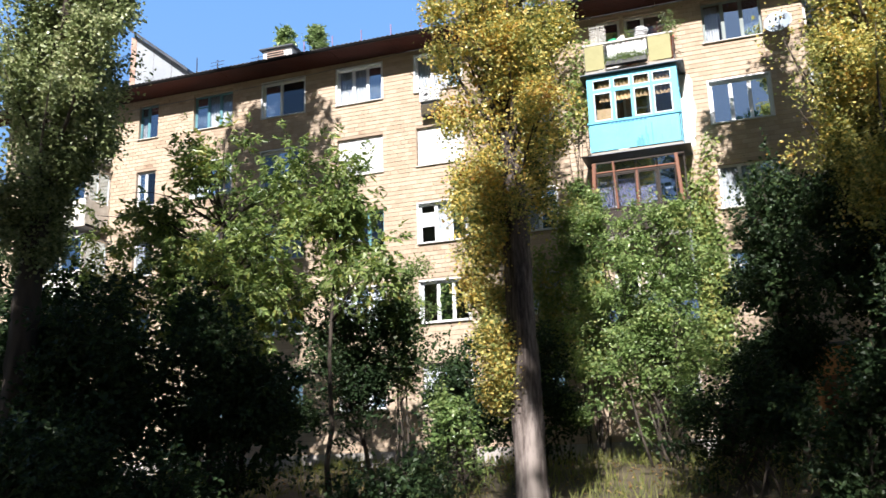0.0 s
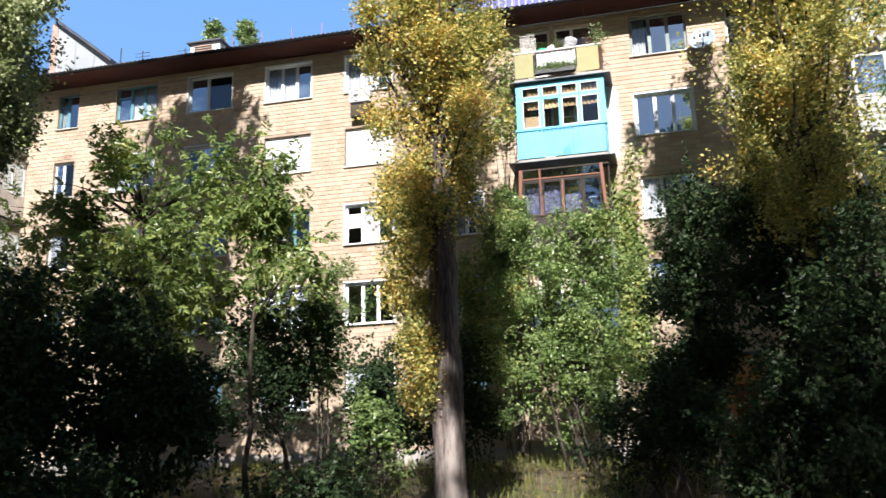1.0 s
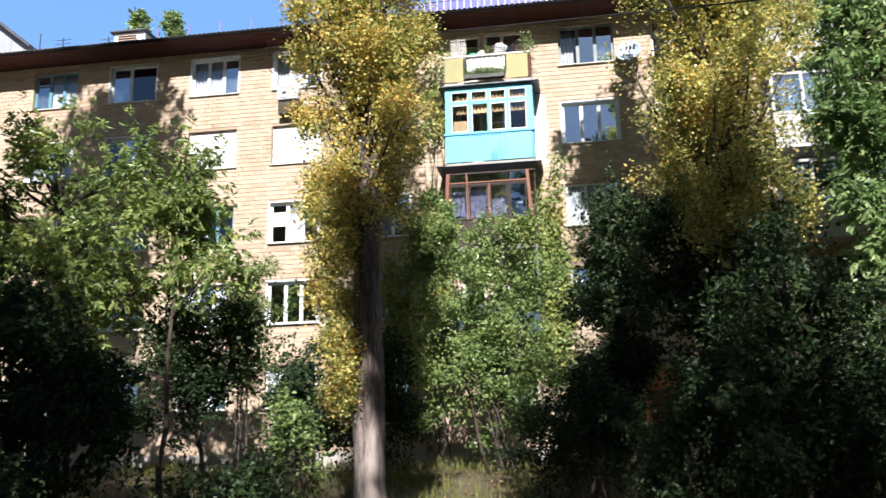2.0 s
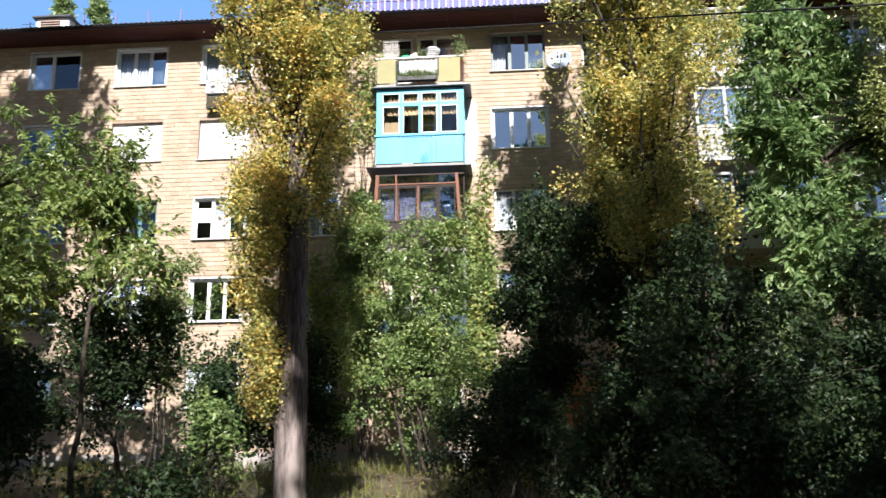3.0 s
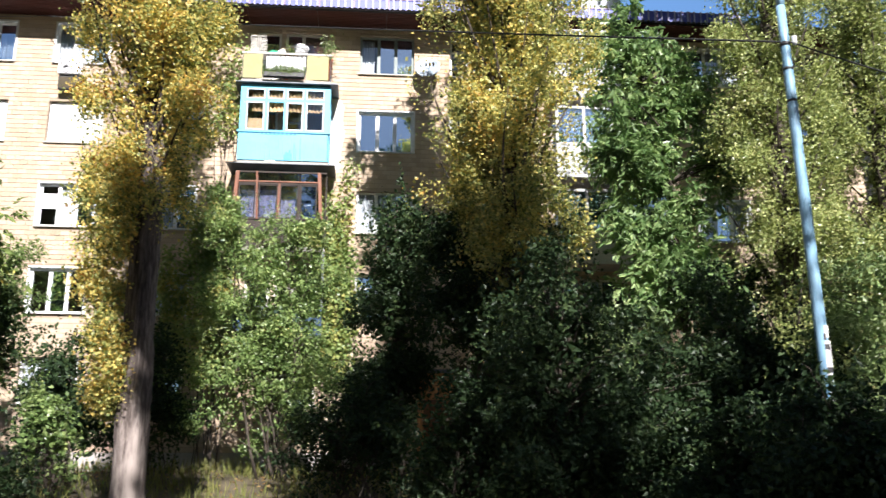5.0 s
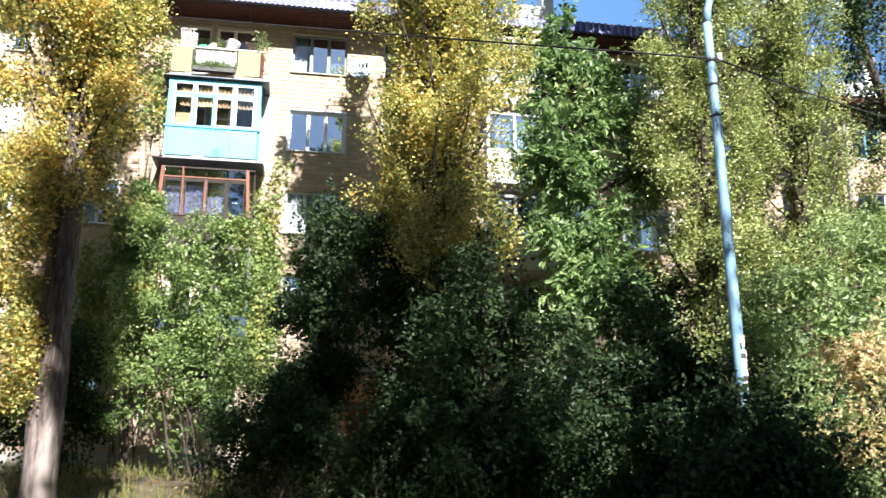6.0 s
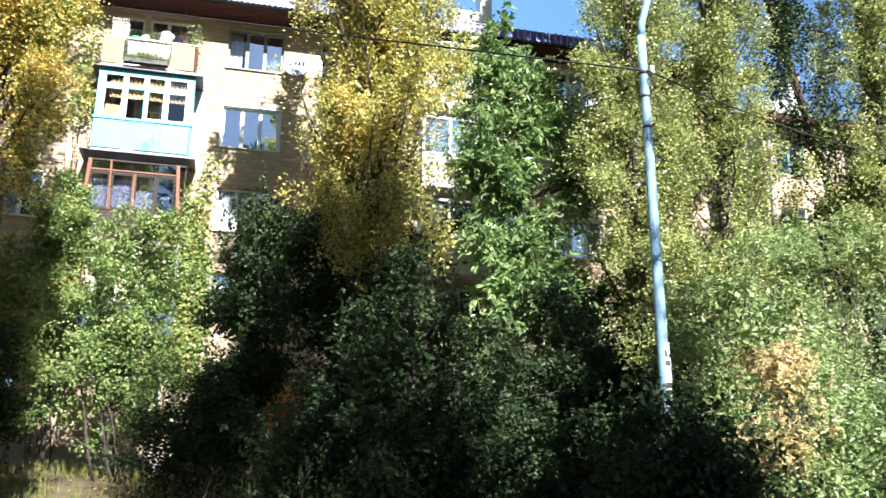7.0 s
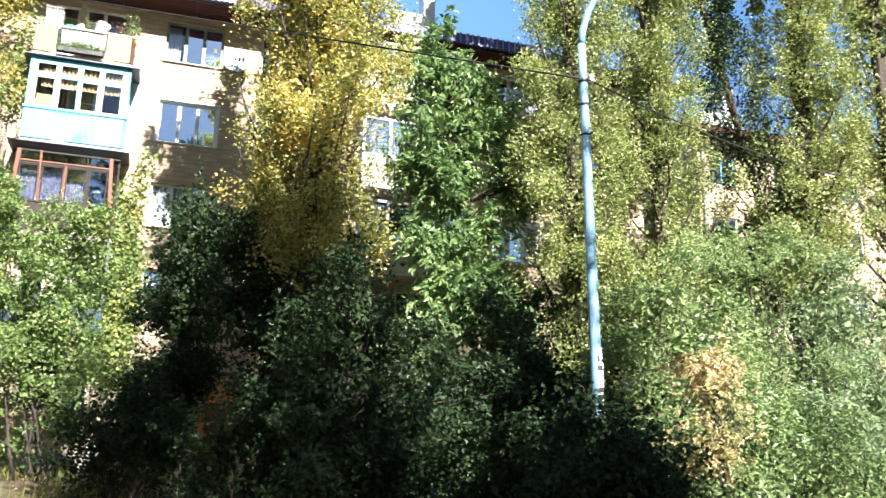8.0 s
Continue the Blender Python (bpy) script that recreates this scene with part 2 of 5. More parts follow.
L_fresh = leafy("fresh_leaf", [(0, (0.05, 0.092, 0.03)), (0.45, (0.155, 0.235, 0.075)), (0.82, (0.32, 0.40, 0.145)), (1, (0.54, 0.47, 0.17))], 0.34, 0.3, 0.45, 0.9)
# paler green that carries the sunlight on the shrubs past the lamp
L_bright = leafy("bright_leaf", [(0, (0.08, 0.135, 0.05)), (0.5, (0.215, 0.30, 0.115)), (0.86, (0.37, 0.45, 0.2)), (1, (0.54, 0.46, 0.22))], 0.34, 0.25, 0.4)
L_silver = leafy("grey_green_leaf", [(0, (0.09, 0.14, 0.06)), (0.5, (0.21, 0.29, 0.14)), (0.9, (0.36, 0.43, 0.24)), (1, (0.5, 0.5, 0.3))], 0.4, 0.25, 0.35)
L_dry = leafy("dry_peach_leaf", [(0, (0.16, 0.22, 0.07)), (0.3, (0.4, 0.38, 0.15)), (0.6, (0.68, 0.53, 0.3)), (1, (0.76, 0.6, 0.42))], 0.5, 0.3, 0.3)
L_vine = leafy("vine_leaf", [(0.0, (0.10, 0.17, 0.05)), (0.5, (0.22, 0.29, 0.09)), (0.82, (0.42, 0.38, 0.12)), (0.95, (0.5, 0.36, 0.12)), (1.0, (0.36, 0.10, 0.06))], 0.42, 0.25, 0.55, 1.1)
L_grass = leafy("grass_blade", [(0.0, (0.07, 0.09, 0.025)), (0.5, (0.20, 0.22, 0.06)), (1.0, (0.42, 0.38, 0.15))], 0.6, 0.3, 0.5)
L_litter = leafy("fallen_leaf", [(0.0, (0.10, 0.06, 0.025)), (0.5, (0.24, 0.15, 0.06)), (1.0, (0.42, 0.30, 0.12))], 0.7, 0.15, 0.3)


# ---------------------------------------------------------------- mesh helpers
def mesh_of(name, verts, faces):
    me = bpy.data.meshes.new(name)
    me.from_pydata(verts, [], faces)
    me.update()
    return me


def part(name, data, mat, parent=None, label="", smooth=False):
    """Links a bmesh or a mesh as one object under a thing or a part."""
    if isinstance(data, bmesh.types.BMesh):
        me = bpy.data.meshes.new(name)
        bmesh.ops.recalc_face_normals(data, faces=data.faces[:])
        data.to_mesh(me)
        data.free()
    else:
        me = data
    if mat and not me.materials:
        me.materials.append(mat)
    if smooth:
        me.polygons.foreach_set("use_smooth", np.ones(len(me.polygons), bool))
    ob = new(name, me)
    if parent:
        ob.parent = parent
    if label:
        tagged(ob, label)
    return ob


def empty(name, label, category, group="", at=(0, 0, 0)):
    ob = new(name)
    ob.location = at
    return tagged(ob, label, category, group)


def box(bm, x0, x1, y0, y1, z0, z1, bevel=0.0):
    vs = [bm.verts.new((x, y, z)) for x in (x0, x1) for y in (y0, y1) for z in (z0, z1)]
    fs = [bm.faces.new([vs[i] for i in f]) for f in ((0, 1, 3, 2), (4, 6, 7, 5), (0, 4, 5, 1), (2, 3, 7, 6), (0, 2, 6, 4), (1, 5, 7, 3))]
    if bevel:
        es = list({e for f in fs for e in f.edges})
        bmesh.ops.bevel(bm, geom=es, offset=bevel, segments=1, affect="EDGES", clamp_overlap=True)
    return bm


def boxes(*rows, bevel=0.0):
    bm = bmesh.new()
    for r in rows:
        box(bm, *r, bevel=bevel)
    return bm


def lattice(xs, zs, y0, y1, holes, flip=False):
    """One connected frame: the grid of lines xs by zs between y0 and y1, without the cells (i, j) in holes. flip: it runs along y, at x y0 to y1."""
    bm = bmesh.new()
    vs = {}

    def at(i, j, k):
        if (i, j, k) not in vs:
            d = (y0, y1)[k]
            vs[i, j, k] = bm.verts.new((d, xs[i], zs[j]) if flip else (xs[i], d, zs[j]))
        return vs[i, j, k]

    n, m = len(xs) - 1, len(zs) - 1
    full = {(i, j) for i in range(n) for j in range(m)} - set(holes)
    for i, j in full:
        for k in (0, 1):
            bm.faces.new((at(i, j, k), at(i + 1, j, k), at(i + 1, j + 1, k), at(i, j + 1, k)))
        for di, dj, a, b in ((-1, 0, (0, 0), (0, 1)), (1, 0, (1, 0), (1, 1)), (0, -1, (0, 0), (1, 0)), (0, 1, (0, 1), (1, 1))):
            if (i + di, j + dj) not in full:
                bm.faces.new((at(i + a[0], j + a[1], 0), at(i + b[0], j + b[1], 0), at(i + b[0], j + b[1], 1), at(i + a[0], j + a[1], 1)))
    return bm


def ring(x0, x1, z0, z1, y0, y1, s, flip=False):
    return lattice([x0, x0 + s, x1 - s, x1], [z0, z0 + s, z1 - s, z1], y0, y1, {(1, 1)}, flip)


def tube_data(paths, sides=7):
    """Tapered tubes along paths of (points, radii), as vertices and faces."""
    vs, fs = [], []
    for pts, rad in paths:
        pts = np.asarray(pts, float)
        tan = np.gradient(pts, axis=0)
        tan /= np.linalg.norm(tan, axis=1, keepdims=True) + 1e-9
        ref = np.where(np.abs(tan[:, :1]) < 0.8, [[1.0, 0, 0]], [[0, 1.0, 0]])
        u = np.cross(tan, ref); u /= np.linalg.norm(u, axis=1, keepdims=True) + 1e-9
        v = np.cross(tan, u)
        a = np.linspace(0, 2 * np.pi, sides, endpoint=False)
        ring = pts[:, None] + (u[:, None] * np.cos(a)[None, :, None] + v[:, None] * np.sin(a)[None, :, None]) * np.asarray(rad)[:, None, None]
        base = sum(len(x) for x in vs)
        vs.append(ring.reshape(-1, 3))
        n = len(pts)
        for i in range(n - 1):
            for k in range(sides):
                k2 = (k + 1) % sides
                fs.append((base + i * sides + k, base + i * sides + k2, base + (i + 1) * sides + k2, base + (i + 1) * sides + k))
        fs.append(tuple(base + k for k in range(sides))[::-1])
        fs.append(tuple(base + (n - 1) * sides + k for k in range(sides)))
    return np.concatenate(vs), fs


def tubes(name, paths, mat, parent, sides=7, label=""):
    return part(name, mesh_of(name, *tube_data(paths, sides)), mat, parent, label, smooth=True)


def unit(v):
    return v / (np.linalg.norm(v, axis=-1, keepdims=True) + 1e-9)


def blades(pos, axis, size, width=0.6, fold=0.18, up=0.5):
    """Leaf blades: folded kites that start at pos and point along axis."""
    n = len(pos)
    axis = unit(axis)
    nor = rng.normal(size=(n, 3)) * 0.85 + [0.05, -0.32, up * 0.8]
    side = unit(np.cross(axis, nor))
    nor = np.cross(side, axis)
    L = np.asarray(size)[:, None]
    mid = pos + axis * L * 0.42
    lift = nor * L * fold
    quad = np.stack([pos, mid + side * L * width * 0.5 + lift, pos + axis * L - lift * 0.6, mid - side * L * width * 0.5 + lift], 1)
    return quad.reshape(-1, 3)


def leaf_object(name, quads, mat, parent, label=""):
    n = len(quads) // 4
    return part(name, mesh_of(name, quads, np.arange(4 * n).reshape(-1, 4)), mat, parent, label)


def compound(pos, axis, size, leaflets=5, width=0.42):
    """Compound leaves: leaflets in pairs along a drooping stalk."""
    axis = unit(axis)
    out = []
    side = unit(np.cross(axis, rng.normal(size=axis.shape) * 0.4 + [0, 0, 1]))
    for k in range(leaflets):
        if k == leaflets - 1:
            d, at = axis, pos + axis * size[:, None] * 1.0
        else:
            s = 1 if k % 2 else -1
            d = axis * 0.75 + side * s * 0.8
            at = pos + axis * size[:, None] * (0.35 + 0.5 * (k // 2) / max(1, leaflets // 2 - 1 or 1))
        out.append(blades(at, d + [0, 0, -0.25] + rng.normal(size=d.shape) * 0.12, size * rng.uniform(0.7, 1.0, len(size)), width, 0.12, 0.9))
    return np.concatenate(out)


def ground_z(x, y):
    s = np.clip((np.asarray(y, float) - 10) / 18, 0, 1)
    return 1.9 * s * s * (3 - 2 * s) + 0.06 * np.sin(np.asarray(x) * 0.9) * s + 0.04 * np.sin(np.asarray(y) * 1.7 + np.asarray(x) * 0.4) * s


# ---------------------------------------------------------------- trees
def twig_set(paths, tree, big, name="limb"):
    """The thickest limbs as parts of their own; the finer rest joined."""
    order = sorted(range(len(paths)), key=lambda k: -paths[k][1][0])
    for k in order[:big]:
        tubes(name, [paths[k]], M_twig, tree, 6)
    if len(order) > big:
        tagged(tubes("fine_branching", [paths[k] for k in order[big:]], M_twig, tree, 4), kind="stuff")


def sown(x, y):
    """Starts the random numbers anew from a plant's place, so that it grows the same whatever stands round it."""
    global rng
    rng = np.random.default_rng(int(abs(x * 977 + y * 131) * 10))


def bunched(points, scale, at, low=0.04, sharp=2.6):
    """How densely a crown is leaved at each point: full bunches with gaps between them."""
    p = np.asarray(points) * scale + np.asarray(at)
    return np.array([min(1.6, max(low, 0.5 + sharp * noise.noise(Vector(q)))) for q in p])


def poplar(x, y, height, width, low, mat, leaves, trunk_r=0.3, lean=(0, 0), label="", density=1.0, leaf=0.085, skirt=0, taper=0.35, solid=0.5, bark=None):
    """A columnar poplar: a straight bole, steep limbs and small leaves in clumps along the twigs. solid: how closed the crown is."""
    sown(x, y)
    z0 = float(ground_z(x, y)) - 0.05
    tree = empty("poplar_tree", label, "tree", "roadside poplars", (x, y, z0))
    lean = np.array([*lean, 0.0])
    ph = rng.uniform(0, 6, 3)

    def bole(h):
        h = np.asarray(h, float)[..., None]
        f = h / height
        return lean * f * f ** 0.3 * height * 0.1 + np.concatenate([0.10 * np.sin(f * 7 + ph[0]) * f, 0.10 * np.sin(f * 6 + ph[1]) * f, h], -1)

    hs = np.concatenate([np.linspace(0, 9, 70), np.linspace(9.3, height * 0.97, 24)])
    rad = trunk_r * (1 - hs / height) ** 0.55 + 0.02
    rad *= 1 + 0.22 * np.exp(-hs / 0.5)
    v, f = tube_data([(bole(hs), rad)], 36)
    axis_of = np.repeat(bole(hs), 36, 0)
    ang = np.arctan2(v[:, 1] - axis_of[:, 1], v[:, 0] - axis_of[:, 0])
    furrow = np.array([noise.noise(Vector((math.cos(a) * 4.5, math.sin(a) * 4.5, z * 1.1 + x))) + 0.6 * noise.noise(Vector((math.cos(a) * 9, math.sin(a) * 9, z * 3.3 + x))) for a, z in zip(ang, v[:, 2])])
    v[:, :2] += (np.sin(ang * 5 + v[:, 2] * 0.5) * 0.05 * trunk_r + furrow * 0.2 * trunk_r)[:, None] * np.stack([np.cos(ang), np.sin(ang)], 1)
    # without its own bark a bole gets a dark one in place of shade
    part("trunk", mesh_of("trunk", v, f), bark or M_twig, tree, "grey furrowed bark" if bark else "furrowed bark darkened for shade", smooth=True)

    def reach(z):
        t = np.clip((z - low) / (height - low), 0.004, 1)
        return width * min(1.0, (t / 0.16) ** 0.55) * (1 - taper * t ** 1.5) * (1.0 if t < 0.85 else max(0.2, (1 - t) / 0.15))

    n_limbs = int(6.2 * density * (height - low))
    paths, spots, ways, wts = [], [], [], []
    for k in range(n_limbs):
        h = low - 1.2 + (height - low + 0.6) * (k + rng.uniform(0, 1)) / n_limbs
        az = k * 2.4 + rng.normal() * 0.5
        out = np.array([math.cos(az), math.sin(az), 0])
        r = reach(h + 1.2) * rng.uniform(0.55, 1.1)
        dz = r * rng.uniform(0.7, 1.7) + 0.3
        s = np.linspace(0, 1, 7)[:, None]
        bow = rng.normal(size=3) * 0.12
        p = bole(h) + out * r * s ** 0.75 + [0, 0, 1] * (dz * s ** 1.35) + bow * np.sin(s * 3.1)
        p[:, 2] = np.minimum(p[:, 2], height + 0.5 * s[:, 0])
        rl = (0.022 + 0.03 * r) * (1 - h / height * 0.5)
        paths.append((p, np.linspace(rl, 0.008, 7)))
        n_c = max(5, int(11 * (r + dz) / 2.2))
        for c in range(n_c):
            q = rng.uniform(0.15, 1.04)
            i = min(5, int(q * 6)); w = q * 6 - i
            at = p[i] * (1 - w) + p[i + 1] * w
            tw = rng.normal(size=3) * [0.28, 0.28, 0.26] * (0.6 + 0.25 * r)
            spots.append(at + tw)
            ways.append(unit(out * 0.6 + [0, 0, 0.4] + tw))
            wts.append((0.06 + 2.6 * rng.uniform() ** 2) * (0.4 + q) * (1.0 if spots[-1][2] < 15 else 0.22))
    wts = list(np.array(wts) * bunched(spots, np.array([1.15, 1.15, 0.5]), (x, y, 0), 0.08, 2.3))
    for c in range(skirt):
        h = rng.uniform(low - 4.2, low + 0.8)
        az = rng.uniform(2.6, 4.3)
        spots.append(bole(h) + np.array([math.cos(az), math.sin(az), 0]) * rng.uniform(0.3, 0.9) * width * (0.62 + 0.07 * (h - low + 4.2)))
        ways.append(np.array([math.cos(az), math.sin(az), -0.4]))
        wts.append(rng.uniform(0.2, 1.6))
    twig_set(paths, tree, 16)
    spots, ways, wts = np.array(spots), np.array(ways), np.array(wts)
    idx = rng.choice(len(spots), leaves, p=wts / wts.sum())
    pos = spots[idx] + rng.normal(size=(leaves, 3)) * [0.15, 0.15, 0.19]
    axis = ways[idx] * 0.5 + rng.normal(size=(leaves, 3)) * 0.7 + [0, 0, -0.35]
    size = rng.uniform(0.65, 1.2, leaves) * leaf * np.where(pos[:, 2] < 15, 1.0, 2.3)
    quads = blades(pos, axis, size, 0.9, 0.12)
    n_in = int(leaves * 0.22 * solid)
    if n_in:
        idx = rng.integers(0, len(spots), n_in)
        core = bole(np.clip(spots[idx, 2], 0, height))
        pos = core + (spots[idx] - core) * rng.uniform(0.1, 0.75, (n_in, 1))
        quads = np.concatenate([quads, blades(pos, rng.normal(size=(n_in, 3)), rng.uniform(1.1, 1.9, n_in) * leaf, 0.85, 0.12)])
    leaf_object("crown", quads, mat, tree)
    return tree


def broad_tree(name, x, y, lobes, mat, clumps, per, leaf, label, category="tree", group="", kind="simple", stems=1, stem_r=0.12, spread=0.17, shell=0.5, bark=None, stem_lean=0.0, solid=0.35, big=10, bough=0.24, shoots=40, lift=0.35, blade=0.7, bunch=2.0):
    """A tree or shrub whose crown is a set of lobes (dx, dy, z, rx, ry, rz): limbs reach from the stems to the leaf clumps."""
    sown(x, y)
    if kind == "simple":
        per, leaf = int(per * 0.62), leaf * 1.32
    z0 = float(ground_z(x, y)) - 0.05
    tree = empty(name, label, category, group, (x, y, z0))
    lob = np.array(lobes, float)
    vol = (lob[:, 3] * lob[:, 4] * lob[:, 5]) ** 0.75
    lob[:, 2] += lift
    # clumps of leaves gather round the ends of boughs, with gaps between the boughs
    boughs = max(8, clumps // 6)
    which = rng.choice(len(lob), boughs, p=vol / vol.sum())
    bd = unit(rng.normal(size=(boughs, 3)))
    rr = rng.uniform(shell, 1, (boughs, 1)) ** 0.6 * rng.uniform(0.75, 1.15, (boughs, 1))
    ends = lob[which, :3] + bd * rr * lob[which, 3:]
    of = rng.integers(0, boughs, clumps)
    d = unit(bd[of] + rng.normal(size=(clumps, 3)) * 0.5)
    spots = ends[of] + rng.normal(size=(clumps, 3)) * bough
    spots[:, 2] = np.maximum(spots[:, 2], 0.15)
    top = lob[:, 2].max()
    bases = []
    for s in range(stems):
        az = rng.uniform(0, 6.28)
        off = np.array([math.cos(az), math.sin(az), 0]) * (0.0 if stems == 1 else rng.uniform(0.1, 0.5))
        tip = lob[rng.integers(len(lob)), :3] + [0, 0, lob[0, 5] * 0.5] if stems > 1 else np.array([lob[:, 0].mean() + stem_lean, lob[:, 1].mean(), top])
        t = np.linspace(0, 1, 10)[:, None]
        p = off + (tip - off) * t + rng.normal(size=3) * [0.16, 0.16, 0] * np.sin(t * 3.1) + rng.normal(size=(10, 3)) * 0.025
        p[0] = off
        r = stem_r * rng.uniform(0.75, 1.1)
        rad = np.linspace(r, r * 0.25, 10); rad[0] *= 1.3
        bases.append(p)
        tubes("trunk" if stems == 1 else "stem", [(p, rad)], bark or M_twig, tree, 9)
    limbs = []
    for i in rng.permutation(clumps)[: min(clumps, 90)]:
        b = bases[rng.integers(len(bases))]
        k = int(np.clip(np.searchsorted(b[:, 2], spots[i, 2] - 0.55 * np.linalg.norm(spots[i, :2] - b[4, :2]) - 0.2), 1, 8))
        t = np.linspace(0, 1, 6)[:, None]
        p = b[k] + (spots[i] - b[k]) * t + [0, 0, 0.25] * np.sin(t * 3.1) + rng.normal(size=(6, 3)) * 0.03
        p[0] = b[k]
        limbs.append((p, np.linspace((0.008 + 0.2 * stem_r) * rng.uniform(0.8, 1.2), 0.005, 6)))
    twig_set(limbs, tree, big if stems == 1 else 0)
    full = rng.uniform(0.35, 1.7, clumps) * bunched(spots, 0.85, (x, y, 0), 0.2, bunch)
    cnt = rng.multinomial(clumps * per, full / full.sum())
    idx = np.repeat(np.arange(clumps), cnt)
    n = len(idx)
    pos = spots[idx] + rng.normal(size=(n, 3)) * spread * [1, 1, 0.7]
    axis = d[idx] * 0.45 + rng.normal(size=(n, 3)) * 0.65 + [0, 0, -0.3]
    size = rng.uniform(0.65, 1.2, n) * leaf
    if kind == "compound":
        quads = compound(pos, axis + [0, 0, -0.15], size)
    else:
        quads = blades(pos, axis, size, blade, 0.12, 0.8)
    # young shoots that stand out of the crown
    if shoots:
        k = rng.integers(0, clumps, shoots)
        sd = unit(d[k] * 0.6 + rng.normal(size=(shoots, 3)) * 0.3 + [0, 0, 0.9])
        t = np.tile(np.linspace(0.1, 1, 14), shoots)[:, None]
        ln = np.repeat(rng.uniform(0.35, 0.95, shoots), 14)[:, None]
        ps = np.repeat(spots[k], 14, 0) + np.repeat(sd, 14, 0) * t * ln
        quads = np.concatenate([quads, blades(ps, rng.normal(size=ps.shape) + [0, 0, -0.2], rng.uniform(0.7, 1.15, len(ps)) * leaf, 0.65, 0.12)])
    n_in = int(n * 0.25 * solid * (3 if kind == "compound" else 1))
    wi = rng.choice(len(lob), n_in, p=vol / vol.sum())
    pin = lob[wi, :3] + unit(rng.normal(size=(n_in, 3))) * rng.uniform(0.05, 0.8, (n_in, 1)) * lob[wi, 3:]
    quads = np.concatenate([quads, blades(pin, rng.normal(size=(n_in, 3)), rng.uniform(1.2, 2.0, n_in) * leaf * (0.34 if kind == "compound" else 1.0), 0.75, 0.12)])
    keep = quads.reshape(-1, 4, 3)
    keep = keep[keep[:, :, 2].min(1) > 0.02].reshape(-1, 3)
    leaf_object("crown", keep, mat, tree)
    return tree


# ---------------------------------------------------------------- ground
def build_ground():
    xs = np.unique(np.concatenate([np.linspace(-400, -40, 10), np.linspace(-40, 40, 81), np.linspace(40, 400, 10)]))
    ys = np.unique(np.concatenate([np.linspace(-400, -20, 10), np.linspace(-20, 45, 80), np.linspace(45, 600, 10)]))
    X, Y = np.meshgrid(xs, ys)
    Z = ground_z(X, Y) + 0.03 * rng.normal(size=X.shape) * ((Y > 6) & (Y < 28) & (np.abs(X) < 40))
    v = np.stack([X, Y, Z], -1).reshape(-1, 3)
    w, h = len(xs), len(ys)
    i = (np.arange(h - 1)[:, None] * w + np.arange(w - 1)).ravel()
    ob = part("ground", mesh_of("ground", v, np.stack([i, i + 1, i + w + 1, i + w], 1)), M_soil, smooth=True)
    tagged(ob, "dark soil with leaf litter rising towards the house", "ground", kind="structure")


build_ground()

# ---------------------------------------------------------------- apartment building
D = 28.8           # front face of the wall
WX0, WX1 = -29.0, 17.0
SILLS = [3.85, 6.64, 9.42, 12.24, 15.03]
WIN_H = 1.44
EAVE = 16.73
FLOORS = [2.95, 5.76, 8.55, 11.36, 14.16]

house = empty("apartment_building", "five-storey yellow brick apartment house with a corrugated roof", "building", at=(0, 0, 0))

PLASTIC, TEAL, WHITE, OLD, GREY = "plastic", "teal", "white", "old", "grey"
FRAMES = {PLASTIC: M_pvc, TEAL: M_tealwood, WHITE: M_white, OLD: M_oldwhite, GREY: M_greywood}
# columns: left edge, right edge, then per storey from the ground: frame, sash layout and what hangs behind
COLUMNS = [
    (-28.0, -26.2, [(OLD, 3, "net")] * 5),
    (-22.4, -21.5, [(OLD, 1, ""), (OLD, 1, ""), (WHITE, 1, "net"), (WHITE, 2, "net"), (TEAL, 2, "net")]),
    (-19.85, -18.1, [(OLD, 3, ""), (OLD, 3, "net"), (WHITE, 3, ""), (PLASTIC, 3, "net"), (TEAL, 3, "net")]),
    (-16.8, -15.0, [(WHITE, 3, "net"), (OLD, 3, ""), (OLD, 3, ""), (PLASTIC, 3, ""), (PLASTIC, 2, "net")]),
    (-13.65, -11.85, [(WHITE, 3, "net"), (PLASTIC, 3, "net"), (TEAL, 3, "net"), (PLASTIC, 0, ""), (PLASTIC, 3, "full")]),
    (-10.55, -8.8, [(WHITE, 3, "net"), (PLASTIC, 3, ""), (PLASTIC, 3, "panel"), (PLASTIC, 0, ""), (PLASTIC, 3, "full")]),
    (-7.45, -5.65, [(OLD, 3, ""), (WHITE, 3, "net"), (PLASTIC, 3, "net"), (PLASTIC, 3, "net"), (WHITE, 3, "")]),
    (-3.0, -1.6, [(OLD, 2, ""), (OLD, 2, ""), (OLD, 2, ""), (OLD, 2, "warm"), (OLD, 2, "net")]),
    (-0.48, 1.37, [(OLD, 3, ""), (OLD, 3, "net"), (WHITE, 3, "net"), (PLASTIC, 3, "blind"), (GREY, 3, "sides")]),
    (2.6, 4.4, [(OLD, 3, ""), (WHITE, 3, "net"), (PLASTIC, 3, "net"), (PLASTIC, 3, "net"), (OLD, 3, "")]),
    (6.9, 8.5, [(OLD, 2, "net")] * 5),
    (11.0, 12.8, [(OLD, 3, "net"), (WHITE, 3, ""), (PLASTIC, 3, "net"), (OLD, 3, ""), (PLASTIC, 3, "net")]),
    (14.2, 15.9, [(OLD, 3, "")] * 5),
]
DOORS = [(-3.95, -3.15), (6.05, 6.8)]
OPENINGS = []
